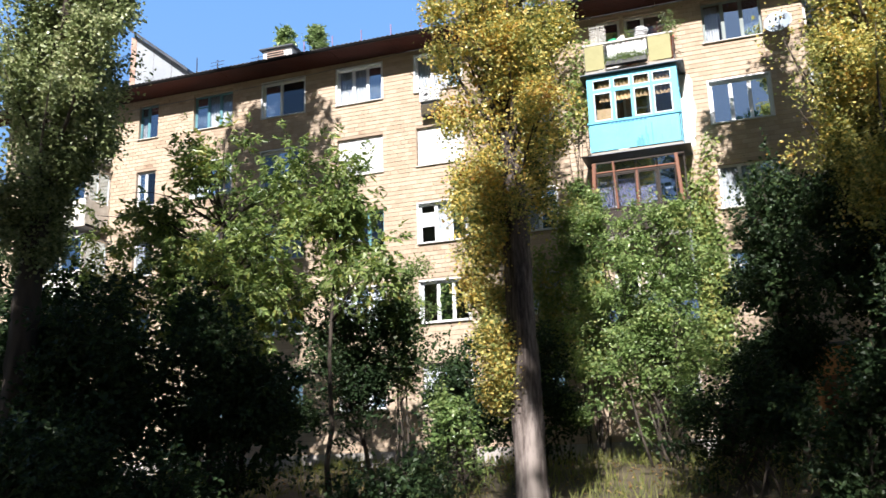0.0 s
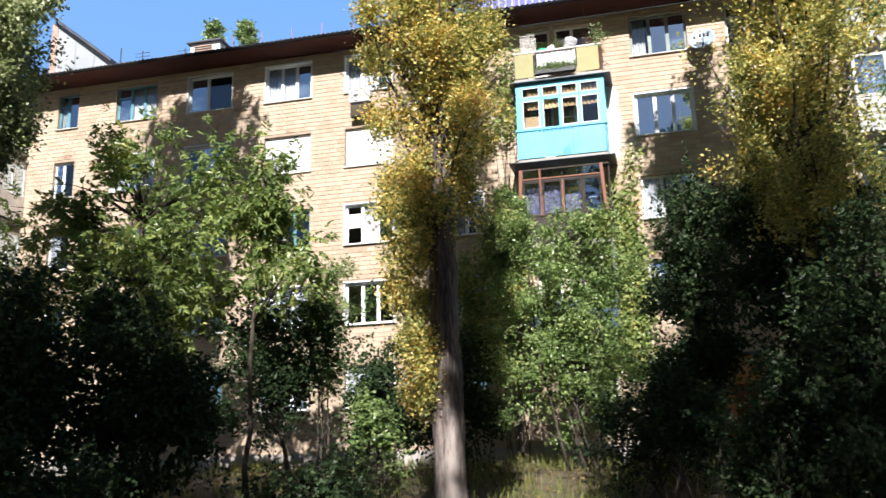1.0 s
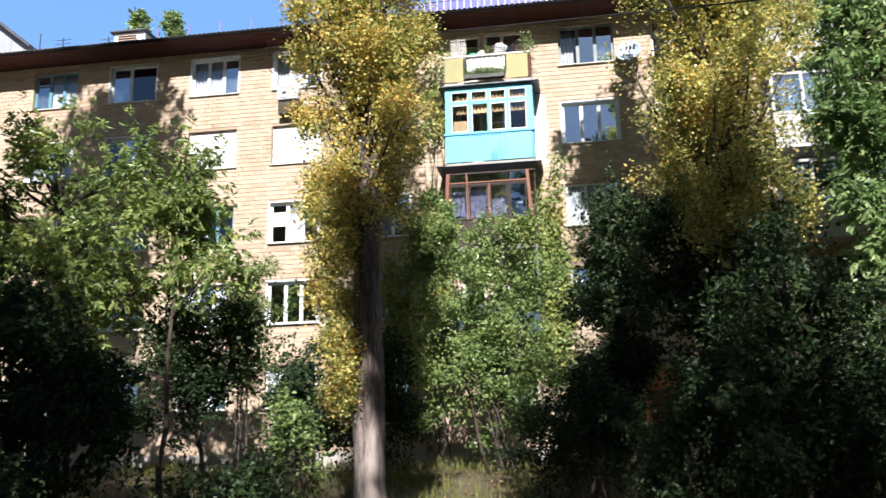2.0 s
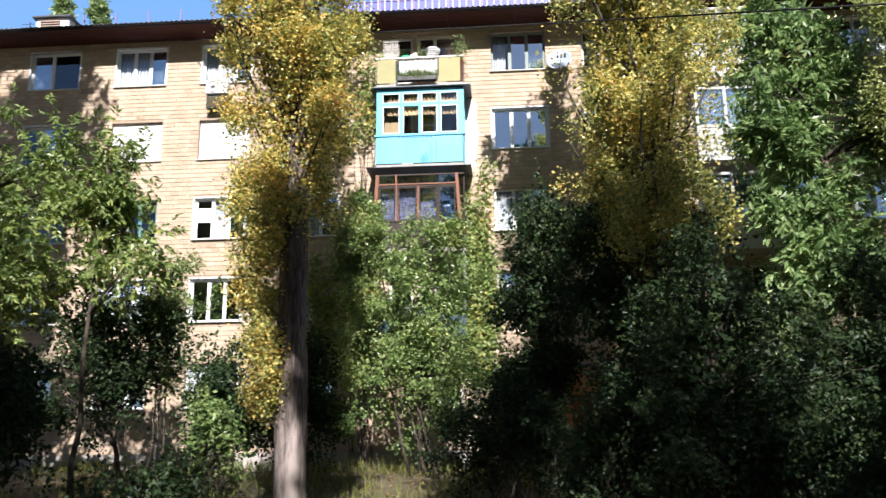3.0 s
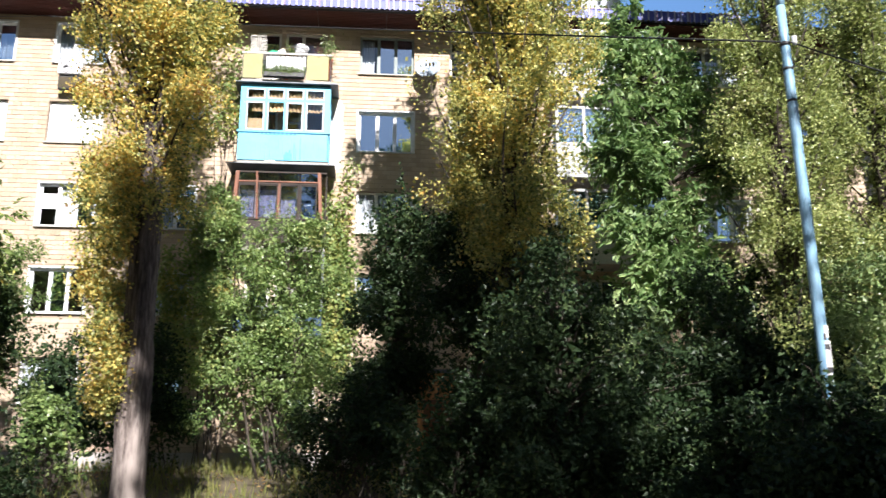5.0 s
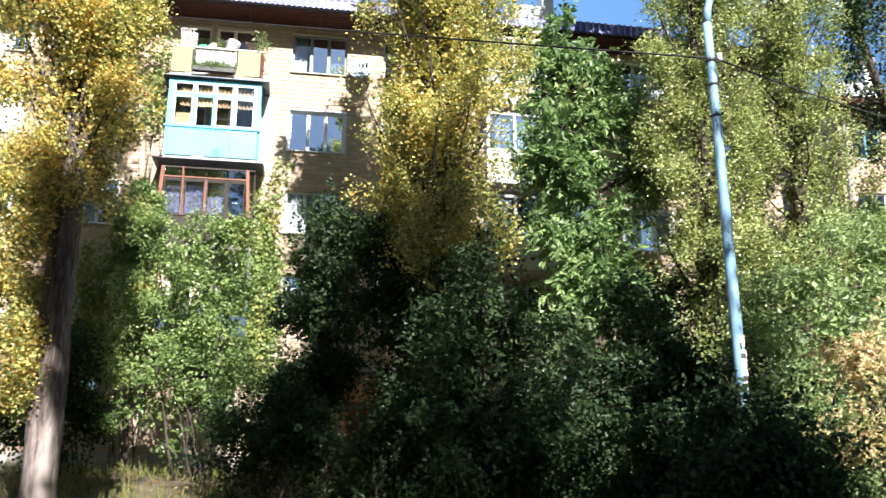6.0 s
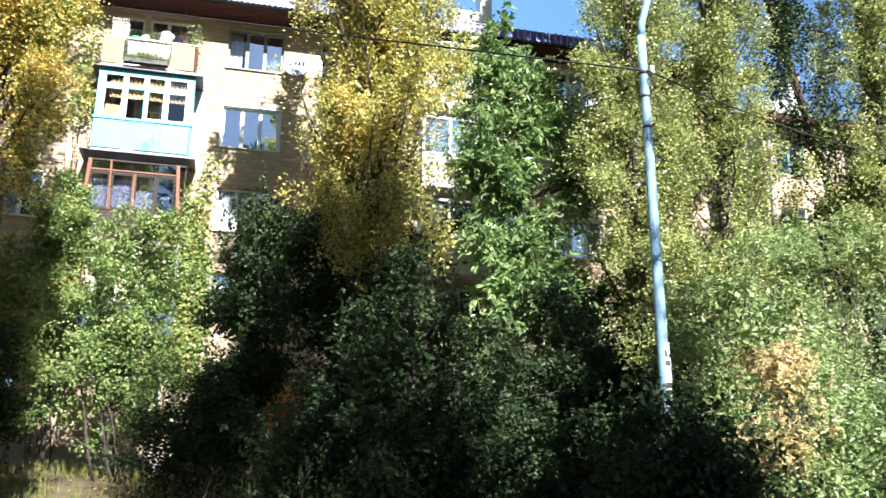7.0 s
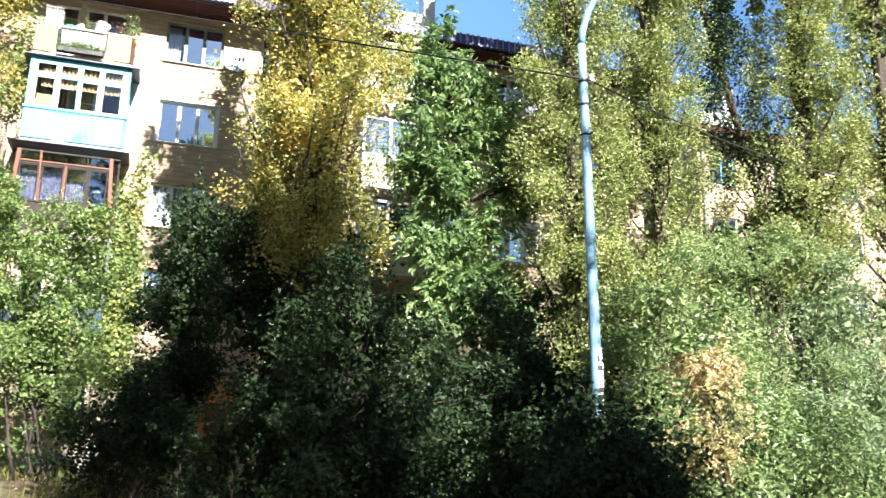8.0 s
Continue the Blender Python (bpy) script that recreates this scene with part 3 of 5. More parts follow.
for a, b, rows in COLUMNS:
    for s in SILLS:
        OPENINGS.append((a, b, s, s + WIN_H))
for a, b in DOORS:
    for k in range(1, 5):
        OPENINGS.append((a, b, FLOORS[k] + 0.05, SILLS[k] + WIN_H))


def wall_cells(x0, x1, z0, z1, openings):
    xs = sorted({x0, x1, *(v for o in openings for v in o[:2])})
    zs = sorted({z0, z1, *(v for o in openings for v in o[2:])})
    for a, b in zip(xs, xs[1:]):
        run = None
        for c, d in zip(zs, zs[1:]):
            solid = not any(o[0] < (a + b) / 2 < o[1] and o[2] < (c + d) / 2 < o[3] for o in openings)
            if solid and run:
                run = (run[0], d)
            elif solid:
                run = (c, d)
            elif run:
                yield a, b, *run
                run = None
        if run:
            yield a, b, *run


bm = bmesh.new()
for a, b, c, d in wall_cells(WX0, WX1, 2.45, EAVE + 0.1, OPENINGS):
    box(bm, a, b, D + 0.012, D + 0.40, c, d)
wall = part("wall", bm, M_mortar, house, "yellow ceramic brick laid in courses")
part("plinth", boxes((WX0 - 0.03, WX1 + 0.03, D - 0.05, D + 0.40, 1.2, 2.45)), M_plinth, house, "grey cement-rendered plinth")
part("side_wall", boxes((WX0, WX0 + 0.4, D + 0.4, D + 12, 1.2, EAVE + 0.1)), M_plinth, house)
part("side_wall", boxes((WX1 - 0.4, WX1, D + 0.4, D + 12, 1.2, EAVE + 0.1)), M_plinth, house)
part("back_wall", boxes((WX0, WX1, D + 12, D + 12.4, 1.2, EAVE + 0.1)), M_plinth, house)
part("inner_wall", boxes((WX0 + 0.4, WX1 - 0.4, D + 4.6, D + 4.75, 1.9, EAVE)), M_room, house)
for z in FLOORS + [EAVE + 0.1]:
    part("floor_slab", boxes((WX0 + 0.4, WX1 - 0.4, D + 0.4, D + 11.99, z - 0.2, z)), M_room, house)
for x in (-24.8, -20.5, -17.5, -14.3, -11.2, -8.1, -4.6, -1.05, 2.0, 5.2, 9.8, 13.4):
    part("partition", boxes((x - 0.06, x + 0.06, D + 0.41, D + 4.59, 1.95, EAVE - 0.11)), M_room, house)


def sheet_curtain(x0, x1, z0, z1, y, waves=14, depth=0.03):
    n = waves * 6
    xs = np.linspace(x0, x1, n + 1)
    ys = y + depth * np.sin(np.linspace(0, waves * 2 * np.pi, n + 1)) + 0.01 * np.sin(np.linspace(0, 9, n + 1))
    v = np.concatenate([np.stack([xs, ys, np.full(n + 1, z)], 1) for z in (z0, z1)])
    i = np.arange(n)
    return mesh_of("curtain", v, np.stack([i, i + 1, i + n + 2, i + n + 1], 1))


def window(parent, x0, x1, z0, z1, style, sashes, behind, y=None, sill=True):
    """A window in its opening: outer frame and mullions, sashes, separate panes, sill, curtain behind."""
    y = D + 0.13 if y is None else y
    mat = FRAMES[style]
    w = 0.05 if style == PLASTIC else 0.045
    if sashes == 0:
        fr = part("window", boxes((x0 + 0.01, x1 - 0.01, y, y + 0.05, z0 + 0.02, z1 - 0.01), bevel=0.006), mat, parent, "white plastic-framed window behind a closed roller shutter")
        n = int((z1 - z0) / 0.09)
        for k in range(n - 1):
            part("shutter_slat", boxes((x0 + 0.05, x1 - 0.05, y - 0.012, y, z0 + 0.06 + k * 0.09, z0 + 0.06 + k * 0.09 + 0.086)), M_white, fr)
        part("window_sill", boxes((x0 - 0.04, x1 + 0.04, D - 0.07, y, z0 - 0.035, z0 + 0.005), bevel=0.005), M_oldwhite, fr)
        return fr
    inner0, inner1 = x0 + w, x1 - w
    cuts = {1: [inner0, inner1], 2: [inner0, inner0 + (inner1 - inner0) * 0.42, inner1], 3: [inner0, inner0 + (inner1 - inner0) * 0.34, inner0 + (inner1 - inner0) * 0.67, inner1]}[sashes]
    lines = [x0 + 0.004, inner0]
    for c in cuts[1:-1]:
        lines += [c - w * 0.5, c + w * 0.5]
    lines += [inner1, x1 - 0.004]
    fr = part("window", lattice(lines, [z0 + 0.004, z0 + w, z1 - w, z1 - 0.004], y, y + 0.07, {(2 * k + 1, 1) for k in range(len(cuts) - 1)}), mat, parent, {PLASTIC: "white plastic window frame", TEAL: "teal painted wooden window", WHITE: "white painted wooden window", OLD: "weathered white wooden window", GREY: "weathered grey-green wooden window"}[style])
    for k, (a, b) in enumerate(zip(cuts, cuts[1:])):
        a2 = a + (w * 0.5 if k else 0)
        b2 = b - (w * 0.5 if k < len(cuts) - 2 else 0)
        s = 0.034
        fort = style in (TEAL, OLD) and k == 0 and sashes > 1
        zl = [z0 + w, z0 + w + s, z1 - w - s, z1 - w]
        if fort:
            zc = z0 + (z1 - z0) * 0.68
            zl[2:2] = [zc - 0.03, zc + 0.03]
        part("sash", lattice([a2, a2 + s, b2 - s, b2], zl, y + 0.01, y + 0.05, {(1, 1), (1, 3)} if fort else {(1, 1)}), mat, fr)
        pane = part("pane", boxes((a2 + s, b2 - s, y + 0.028, y + 0.034, z0 + w + s, z1 - w - s)), M_glass if (k + int(x0 * 3 + z0 * 7)) % 3 == 0 or (k and behind in ("blind", "sides")) else M_glass_clear, fr)
        pane.visible_shadow = False
    if sill:
        part("window_sill", boxes((x0 - 0.05, x1 + 0.05, D - 0.08, y, z0 - 0.03, z0 + 0.004), bevel=0.005), M_oldwhite if style != PLASTIC else M_white, fr)
    if style == PLASTIC:
        part("reveal", lattice([x0 - 0.05, x0 + 0.003, x1 - 0.003, x1 + 0.05], [z0, z1 - 0.003, z1 + 0.05], D - 0.008, y, {(1, 0)}), M_white, fr, "white plastered reveal")
    if behind == "panel":
        part("panel", boxes((x0 + 0.085, x0 + (x1 - x0) * 0.34, y + 0.012, y + 0.06, z0 + 0.62, z0 + 1.12)), M_pvc, fr, "white filled panel")
        part("curtain", sheet_curtain(x0 + 0.65, x1 - 0.62, z0 + 0.06, z1 - 0.05, y + 0.1, 8), M_curtain, fr)
    if behind == "sides":
        part("curtain", sheet_curtain(x0 + 0.06, x0 + 0.5, z0 + 0.06, z1 - 0.05, y + 0.2, 5), M_curtain, fr)
        part("curtain", sheet_curtain(x1 - 0.55, x1 - 0.06, z0 + 0.06, z1 - 0.05, y + 0.2, 6), M_curtain, fr)
    if behind in ("net", "full", "warm", "blind"):
        top = z1 - 0.05
        low = z0 + 0.06
        a, b = x0 + 0.05, x1 - 0.05
        if behind == "blind":
            for k in range(int((z1 - z0 - 0.2) / 0.05)):
                part("blind_slat", boxes((x0 + 0.09, x0 + (x1 - x0) * 0.33, y + 0.09, y + 0.115, z0 + 0.1 + 0.05 * k, z0 + 0.104 + 0.05 * k)), M_slate, fr)
            return fr
        cu = part("curtain", sheet_curtain(a, b, low, top, y + 0.1), M_warm if behind == "warm" else M_curtain, fr)
        if behind == "net" and rng.uniform() < 0.5:
            cu.data = sheet_curtain(a, a + (b - a) * 0.45, low, top, y + 0.1)
            cu.data.materials.append(M_curtain)
    return fr


for a, b, rows in COLUMNS:
    for s, (style, sashes, behind) in zip(SILLS, rows):
        window(house, a, b, s, s + WIN_H, style, sashes, behind)
for a, b in DOORS:
    for k in range(1, 5):
        z0, z1 = FLOORS[k] + 0.05, SILLS[k] + WIN_H
        dr = part("balcony_door", boxes((a + 0.005, a + 0.09, D + 0.13, D + 0.19, z0, z1), (b - 0.09, b - 0.005, D + 0.13, D + 0.19, z0, z1), (a + 0.09, b - 0.09, D + 0.13, D + 0.19, z0, z0 + 0.75), (a + 0.09, b - 0.09, D + 0.13, D + 0.19, z1 - 0.09, z1), bevel=0.005), M_oldwhite, house, "white painted balcony door")
        pane = part("pane", boxes((a + 0.09, b - 0.09, D + 0.155, D + 0.162, z0 + 0.75, z1 - 0.09)), M_glass, dr)
        pane.visible_shadow = False

# roof: boarded soffit and fascia, corrugated sheets, ridge
OVER = 1.13
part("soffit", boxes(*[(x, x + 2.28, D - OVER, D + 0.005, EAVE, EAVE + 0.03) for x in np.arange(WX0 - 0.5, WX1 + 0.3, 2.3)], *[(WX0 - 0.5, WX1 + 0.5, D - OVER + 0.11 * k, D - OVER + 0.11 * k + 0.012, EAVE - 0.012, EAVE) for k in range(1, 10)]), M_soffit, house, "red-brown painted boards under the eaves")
part("fascia", boxes((WX0 - 0.5, WX1 + 0.5, D - OVER - 0.02, D - OVER, EAVE + 0.0, EAVE + 0.06)), M_fascia, house)


def corrugated(x0, x1, y0, z0, y1, z1, pitch=0.177, depth=0.05, thick=0.01):
    n = int((x1 - x0) / pitch * 6)
    xs = np.linspace(x0, x1, n + 1)
    wv = depth * 0.5 * np.sin(xs / pitch * 2 * np.pi)
    rows = []
    for (y, z, off) in ((y0, z0, 0), (y1, z1, 0), (y1, z1, -thick), (y0, z0, -thick)):
        rows.append(np.stack([xs, np.full(n + 1, y), z + wv + off], 1))
    v = np.concatenate(rows)
    i = np.arange(n)
    m = n + 1
    f = np.concatenate([np.stack([i + a * m, i + 1 + a * m, i + 1 + b * m, i + b * m], 1) for a, b in ((0, 1), (1, 2), (2, 3), (3, 0))])
    return mesh_of("roof", v, f)


part("roof", corrugated(WX0 - 0.6, WX1 + 0.6, D - OVER - 0.09, EAVE + 0.105, D + 6.2, EAVE + 2.6), M_roof, house, "dark grey corrugated sheets with a dark wavy edge", smooth=True)
part("roof", corrugated(WX0 - 0.6, WX1 + 0.6, D + 13.3, EAVE + 0.20, D + 6.2, EAVE + 2.6), M_slate, house, smooth=True)
part("drip_edge", boxes((WX0 - 0.6, WX1 + 0.6, D - OVER - 0.05, D - OVER + 0.1, EAVE + 0.03, EAVE + 0.06)), M_fascia, house)

# roof guard rail: posts along the eave, one stretch filled with ribbed blue sheet
RAIL_Y = D - OVER + 0.12
guard = empty("roof_railing", "faded pink steel railing with violet-blue sheet along the roof edge", "railing", at=(0, RAIL_Y, EAVE + 0.13))
for x in np.arange(-14.5, 13, 1.15):
    part("post", boxes((x - 0.014, x + 0.014, -0.014, 0.014, 0, 0.5)), M_pink, guard)
part("rail", boxes((-5.6, 13.0, -0.008, 0.008, 0.44, 0.456)), M_pink, guard)
part("sheet", boxes((-5.6, 12.6, 0.022, 0.03, 0.01, 0.47)), M_bluesheet, guard, "violet-blue painted sheet")
for x in np.arange(-5.6, 12.6, 0.23):
    part("baluster", boxes((x - 0.026, x + 0.026, -0.01, 0.02, 0.0, 0.49)), M_palerib, guard)


# ---------------------------------------------------------------- balconies
BY = 27.85    # front of the middle balconies
# fourth storey: sky-blue boarded and glazed
b4 = part("balcony", boxes((-4.27, -1.38, BY, D, 11.36, 11.48), bevel=0.01), M_plinth, house, "sky-blue boarded balcony with white glazed sashes")
for k in range(20):
    part("board", boxes((-4.25 + 0.141 * k, -4.25 + 0.141 * k + 0.1395, BY - 0.03 - 0.002 * (k % 2), BY - 0.005, 11.50, 12.42)), M_blue, b4)
for k, (dx, h0) in enumerate(((-2.80, 0.18), (-2.75, 0.27), (-2.70, 0.24), (-2.645, 0.33), (-2.59, 0.2), (-2.49, 0.62), (-2.30, 0.75), (-2.44, 0.35))):
    part("paint_drip", boxes((dx, dx + (0.05 if k < 5 else 0.022), BY - 0.035, BY - 0.0325, 11.52, 11.52 + h0)), M_bluestain, b4, "darker blue paint run" if k == 0 else "")
for xx in (-4.27, -1.41):
    for k in range(6):
        part("side_board", boxes((xx, xx + 0.025, BY + 0.004 + 0.155 * k, BY + 0.004 + 0.155 * k + 0.153, 11.50, 12.42)), M_blue, b4)
part("rail_board", boxes((-4.31, -1.34, BY - 0.07, BY + 0.05, 12.42, 12.50), bevel=0.01), M_blue, b4)
for k in range(9):
    part("rail_tooth", boxes((-3.55 + 0.13 * k, -3.55 + 0.13 * k + 0.08, BY - 0.05, BY - 0.033, 12.37, 12.42)), M_bluestain, b4)
fl = [-4.25, -4.05]
for k in (1, 2, 3):
    fl += [-4.05 + 2.47 / 4 * k - 0.05, -4.05 + 2.47 / 4 * k + 0.05]
fl += [-1.58, -1.38]
part("frame", lattice(fl, [12.50, 12.52, 13.48, 13.60, 13.93, 14.08], BY - 0.02, BY + 0.06, {(i, j) for i in (1, 3, 5, 7) for j in (1, 3)}), M_blue, b4)
for k in range(4):
    a, b = -4.05 + 2.47 / 4 * k + 0.05 * (k > 0), -4.05 + 2.47 / 4 * (k + 1) - 0.05 * (k < 3)
    for z0, z1 in ((12.52, 13.48), (13.60, 13.93)):
        if k == 1 and z0 < 13:
            sash = part("sash", boxes((a + 0.005, a + 0.035, BY - 0.01, BY + 0.03, z0, z1)), M_paleblue, b4)
            continue
        s = 0.036 if z0 < 13 else 0.026
        sash = part("sash", ring(a, b, z0, z1, BY - 0.028, BY + 0.035, s), M_paleblue, b4, "bluish-white painted sash")
        pane = part("pane", boxes((a + s, b - s, BY + 0.012, BY + 0.017, z0 + s, z1 - s)), M_glass_clear, sash)
        pane.visible_shadow = False
for xx in (-4.25, -1.42):
    part("side_frame", lattice([BY + 0.06, BY + 0.12, BY + 0.45, BY + 0.52, D - 0.07, D - 0.01], [12.50, 12.58, 13.5, 13.58, 14.0, 14.08], xx, xx + 0.04, {(1, 1), (3, 1), (1, 3), (3, 3)}, True), M_blue, b4)
    pane = part("side_pane", boxes((xx + 0.015, xx + 0.02, BY + 0.06, D - 0.01, 12.58, 14.0)), M_glass_clear, b4)
    pane.visible_shadow = False
part("blind", boxes((-3.98, -3.5, BY + 0.08, BY + 0.09, 12.58, 12.95)), M_warm, b4, "ochre panel behind the glass")
part("curtain", sheet_curtain(-3.9, -1.65, 13.22, 13.9, BY + 0.14, 18), M_warm, b4, "short ochre curtain")
part("canopy", boxes((-4.46, -1.14, BY - 0.17, D, 14.10, 14.135), bevel=0.006), M_tin, b4, "dark tin canopy")

# third storey: red-brown wooden glazing
b3 = part("balcony", boxes((-4.27, -1.40, BY, D, 8.55, 8.67), bevel=0.01), M_plinth, house, "red-brown wooden balcony with old glazing")
# board colour darkened for the shade below the glazing
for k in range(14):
    part("board", boxes((-4.22 + 0.2 * k, -4.22 + 0.2 * k + 0.195, BY - 0.02 - 0.004 * (k % 3), BY + 0.005, 8.68, 9.53)), M_darkwood, b3, "weathered board darkened for shade" if k == 0 else "")
part("canopy", boxes((-4.55, -1.16, BY - 0.24, D, 11.30, 11.33), bevel=0.006), M_tin, b3, "dark tin canopy")
# old posts stand a little askew
for x, w_, lean_, zt in ((-4.30, 0.12, 0.04, 11.12), (-3.60, 0.06, -0.03, 11.12), (-1.66, 0.11, -0.045, 11.12)):
    bmx = boxes((x, x + w_, BY - 0.06, BY + 0.03, 9.54, zt), bevel=0.008)
    for v in bmx.verts:
        v.co.x += lean_ * (v.co.z - 10.3) / 0.8
    part("post", bmx, M_redwood, b3, "orange-brown wooden post")
for x in (-2.93, -2.29):
    bmx = boxes((x, x + 0.07, BY - 0.03, BY + 0.03, 9.58, 10.74), bevel=0.006)
    for v in bmx.verts:
        v.co.x += 0.02 * (v.co.z - 10.2)
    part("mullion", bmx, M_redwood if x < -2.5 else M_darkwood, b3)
part("transom", boxes((-4.18, -1.68, BY - 0.045, BY + 0.02, 10.76, 10.81), bevel=0.006), M_redwood, b3)
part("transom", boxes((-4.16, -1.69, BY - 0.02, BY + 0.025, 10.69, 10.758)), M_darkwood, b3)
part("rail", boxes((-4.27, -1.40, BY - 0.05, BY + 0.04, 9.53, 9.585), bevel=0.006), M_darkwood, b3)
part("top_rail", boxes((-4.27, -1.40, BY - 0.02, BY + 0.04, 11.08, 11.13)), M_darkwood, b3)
for a, b in ((-4.15, -3.62), (-3.53, -2.93), (-2.86, -2.29), (-2.22, -1.70)):
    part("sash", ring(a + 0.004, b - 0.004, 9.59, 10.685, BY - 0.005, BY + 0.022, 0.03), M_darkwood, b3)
    pane = part("pane", boxes((a + 0.03, b - 0.03, BY + 0.006, BY + 0.011, 9.62, 10.655)), M_glass_old, b3)
    pane.visible_shadow = False
    pane = part("pane", boxes((a, b, BY + 0.006, BY + 0.011, 10.82, 11.08)), M_glass_old, b3)
    pane.visible_shadow = False
for xx in (-4.27, -1.44):
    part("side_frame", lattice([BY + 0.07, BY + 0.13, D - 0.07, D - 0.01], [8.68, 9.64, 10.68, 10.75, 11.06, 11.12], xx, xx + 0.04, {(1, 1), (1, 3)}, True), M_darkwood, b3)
# pale cloths added behind the glass to lighten the panes
part("cloth_line", boxes((-4.0, -1.7, BY + 0.3, BY + 0.31, 10.62, 10.63)), M_dark, b3)
part("pale_cloth", sheet_curtain(-3.52, -2.95, 9.6, 10.6, BY + 0.3, 3, 0.02), M_curtain, b3, "pale cloth added behind the panes")
part("pale_cloth", sheet_curtain(-4.1, -3.6, 9.6, 10.6, BY + 0.35, 3, 0.02), M_curtain, b3)
part("pale_cloth", sheet_curtain(-2.85, -2.35, 9.6, 10.3, BY + 0.34, 3, 0.02), M_curtain, b3)

# fifth storey: open balcony with olive boards and flower troughs
b5 = part("balcony", boxes((-4.27, -1.40, BY - 0.02, D, 14.16, 14.27), bevel=0.01), M_plinth, house, "open balcony with olive board panels and a steel rail")
part("board", boxes((-4.24, -3.62, BY - 0.03, BY - 0.01, 14.30, 15.16), bevel=0.005), M_olive, b5, "olive-yellow board")
part("board", boxes((-2.19, -1.48, BY - 0.03, BY - 0.01, 14.30, 15.16), bevel=0.005), M_olive, b5, "olive-yellow board")
part("cloth", sheet_curtain(-3.5, -2.22, 14.62, 15.12, BY + 0.02, 7, 0.015), M_white, b5, "white cloth behind the rail")
part("rail", boxes((-4.29, -1.40, BY - 0.045, BY + 0.03, 15.16, 15.22), (-4.29, -4.24, BY + 0.03, D, 15.16, 15.22), (-1.45, -1.40, BY + 0.03, D, 15.16, 15.22), bevel=0.006), M_oldwhite, b5)
for x in np.arange(-4.25, -1.4, 0.135):
    part("bar", boxes((x - 0.007, x + 0.007, BY - 0.005, BY + 0.009, 14.27, 15.16)), M_dark, b5)
for yy in np.arange(BY + 0.15, D, 0.14):
    for xx in (-4.265, -1.425):
        part("bar", boxes((xx - 0.007, xx + 0.007, yy - 0.007, yy + 0.007, 14.27, 15.16)), M_dark, b5)

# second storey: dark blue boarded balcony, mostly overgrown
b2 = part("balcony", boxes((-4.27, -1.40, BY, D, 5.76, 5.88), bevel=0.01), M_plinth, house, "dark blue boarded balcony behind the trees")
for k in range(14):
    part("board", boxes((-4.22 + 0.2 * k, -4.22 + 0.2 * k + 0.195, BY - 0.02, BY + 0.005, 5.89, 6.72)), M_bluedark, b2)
part("rail", boxes((-4.27, -1.40, BY - 0.04, BY + 0.03, 6.72, 6.78), bevel=0.006), M_tin, b2)
part("post", boxes((-1.48, -1.40, BY - 0.02, BY + 0.05, 6.78, 8.54)), M_tin, b2)
part("post", boxes((-4.27, -4.19, BY - 0.02, BY + 0.05, 6.78, 8.54)), M_tin, b2)

# glazed white balcony near the end of the house
for k, (f, z) in enumerate(((4, 14.10), (3, 11.30), (2, 8.5))):
    x0, x1, y0 = -26.6, -23.6, 27.45
    bw = part("balcony", boxes((x0, x1, y0, D, z, z + 0.12), bevel=0.01), M_plinth, house, "white panelled balcony with plastic glazing" if k == 0 else "grey-white balcony with old glazing")
    m = M_pvc if k == 0 else M_oldwhite
    part("front_panel", boxes((x0, x1, y0 - 0.03, y0 - 0.004, z, z + 1.02), bevel=0.01), m, bw)
    part("side_panel", boxes((x1 - 0.03, x1, y0, D - 0.01, z + 0.001, z + 1.02), bevel=0.008), m, bw)
    part("side_panel", boxes((x0, x0 + 0.03, y0, D - 0.01, z + 0.001, z + 1.02), bevel=0.008), m, bw)
    zt = z + 2.45
    part("frame", boxes(*[(a, a + 0.09, y0 - 0.02, y0 + 0.05, z + 1.02, zt) for a in (x0, x0 + 0.98, x0 + 1.95, x1 - 0.09)], (x0, x1, y0 - 0.018, y0 + 0.048, z + 1.021, z + 1.11), (x0, x1, y0 - 0.018, y0 + 0.048, zt - 0.09, zt - 0.001),
                        *[(x1 - 0.06, x1 + 0.002, a, a + 0.09, z + 1.02, zt) for a in (y0 + 0.051, y0 + 0.62, D - 0.1)], (x1 - 0.058, x1, y0 + 0.05, D - 0.01, z + 1.021, z + 1.11), (x1 - 0.058, x1, y0 + 0.05, D - 0.01, zt - 0.09, zt - 0.001)), m, bw)
    for a, b in ((x0 + 0.09, x0 + 0.98), (x0 + 1.07, x0 + 1.95), (x0 + 2.04, x1 - 0.09)):
        pane = part("pane", boxes((a, b, y0 + 0.01, y0 + 0.016, z + 1.11, zt - 0.09)), M_glass, bw)
        pane.visible_shadow = False
    for a, b in ((y0 + 0.141, y0 + 0.62), (y0 + 0.71, D - 0.1)):
        pane = part("pane", boxes((x1 - 0.03, x1 - 0.024, a, b, z + 1.11, zt - 0.09)), M_glass, bw)
        pane.visible_shadow = False
    part("canopy", boxes((x0 - 0.05, x1 + 0.05, y0 - 0.06, D, zt, zt + 0.03)), M_tin, bw)

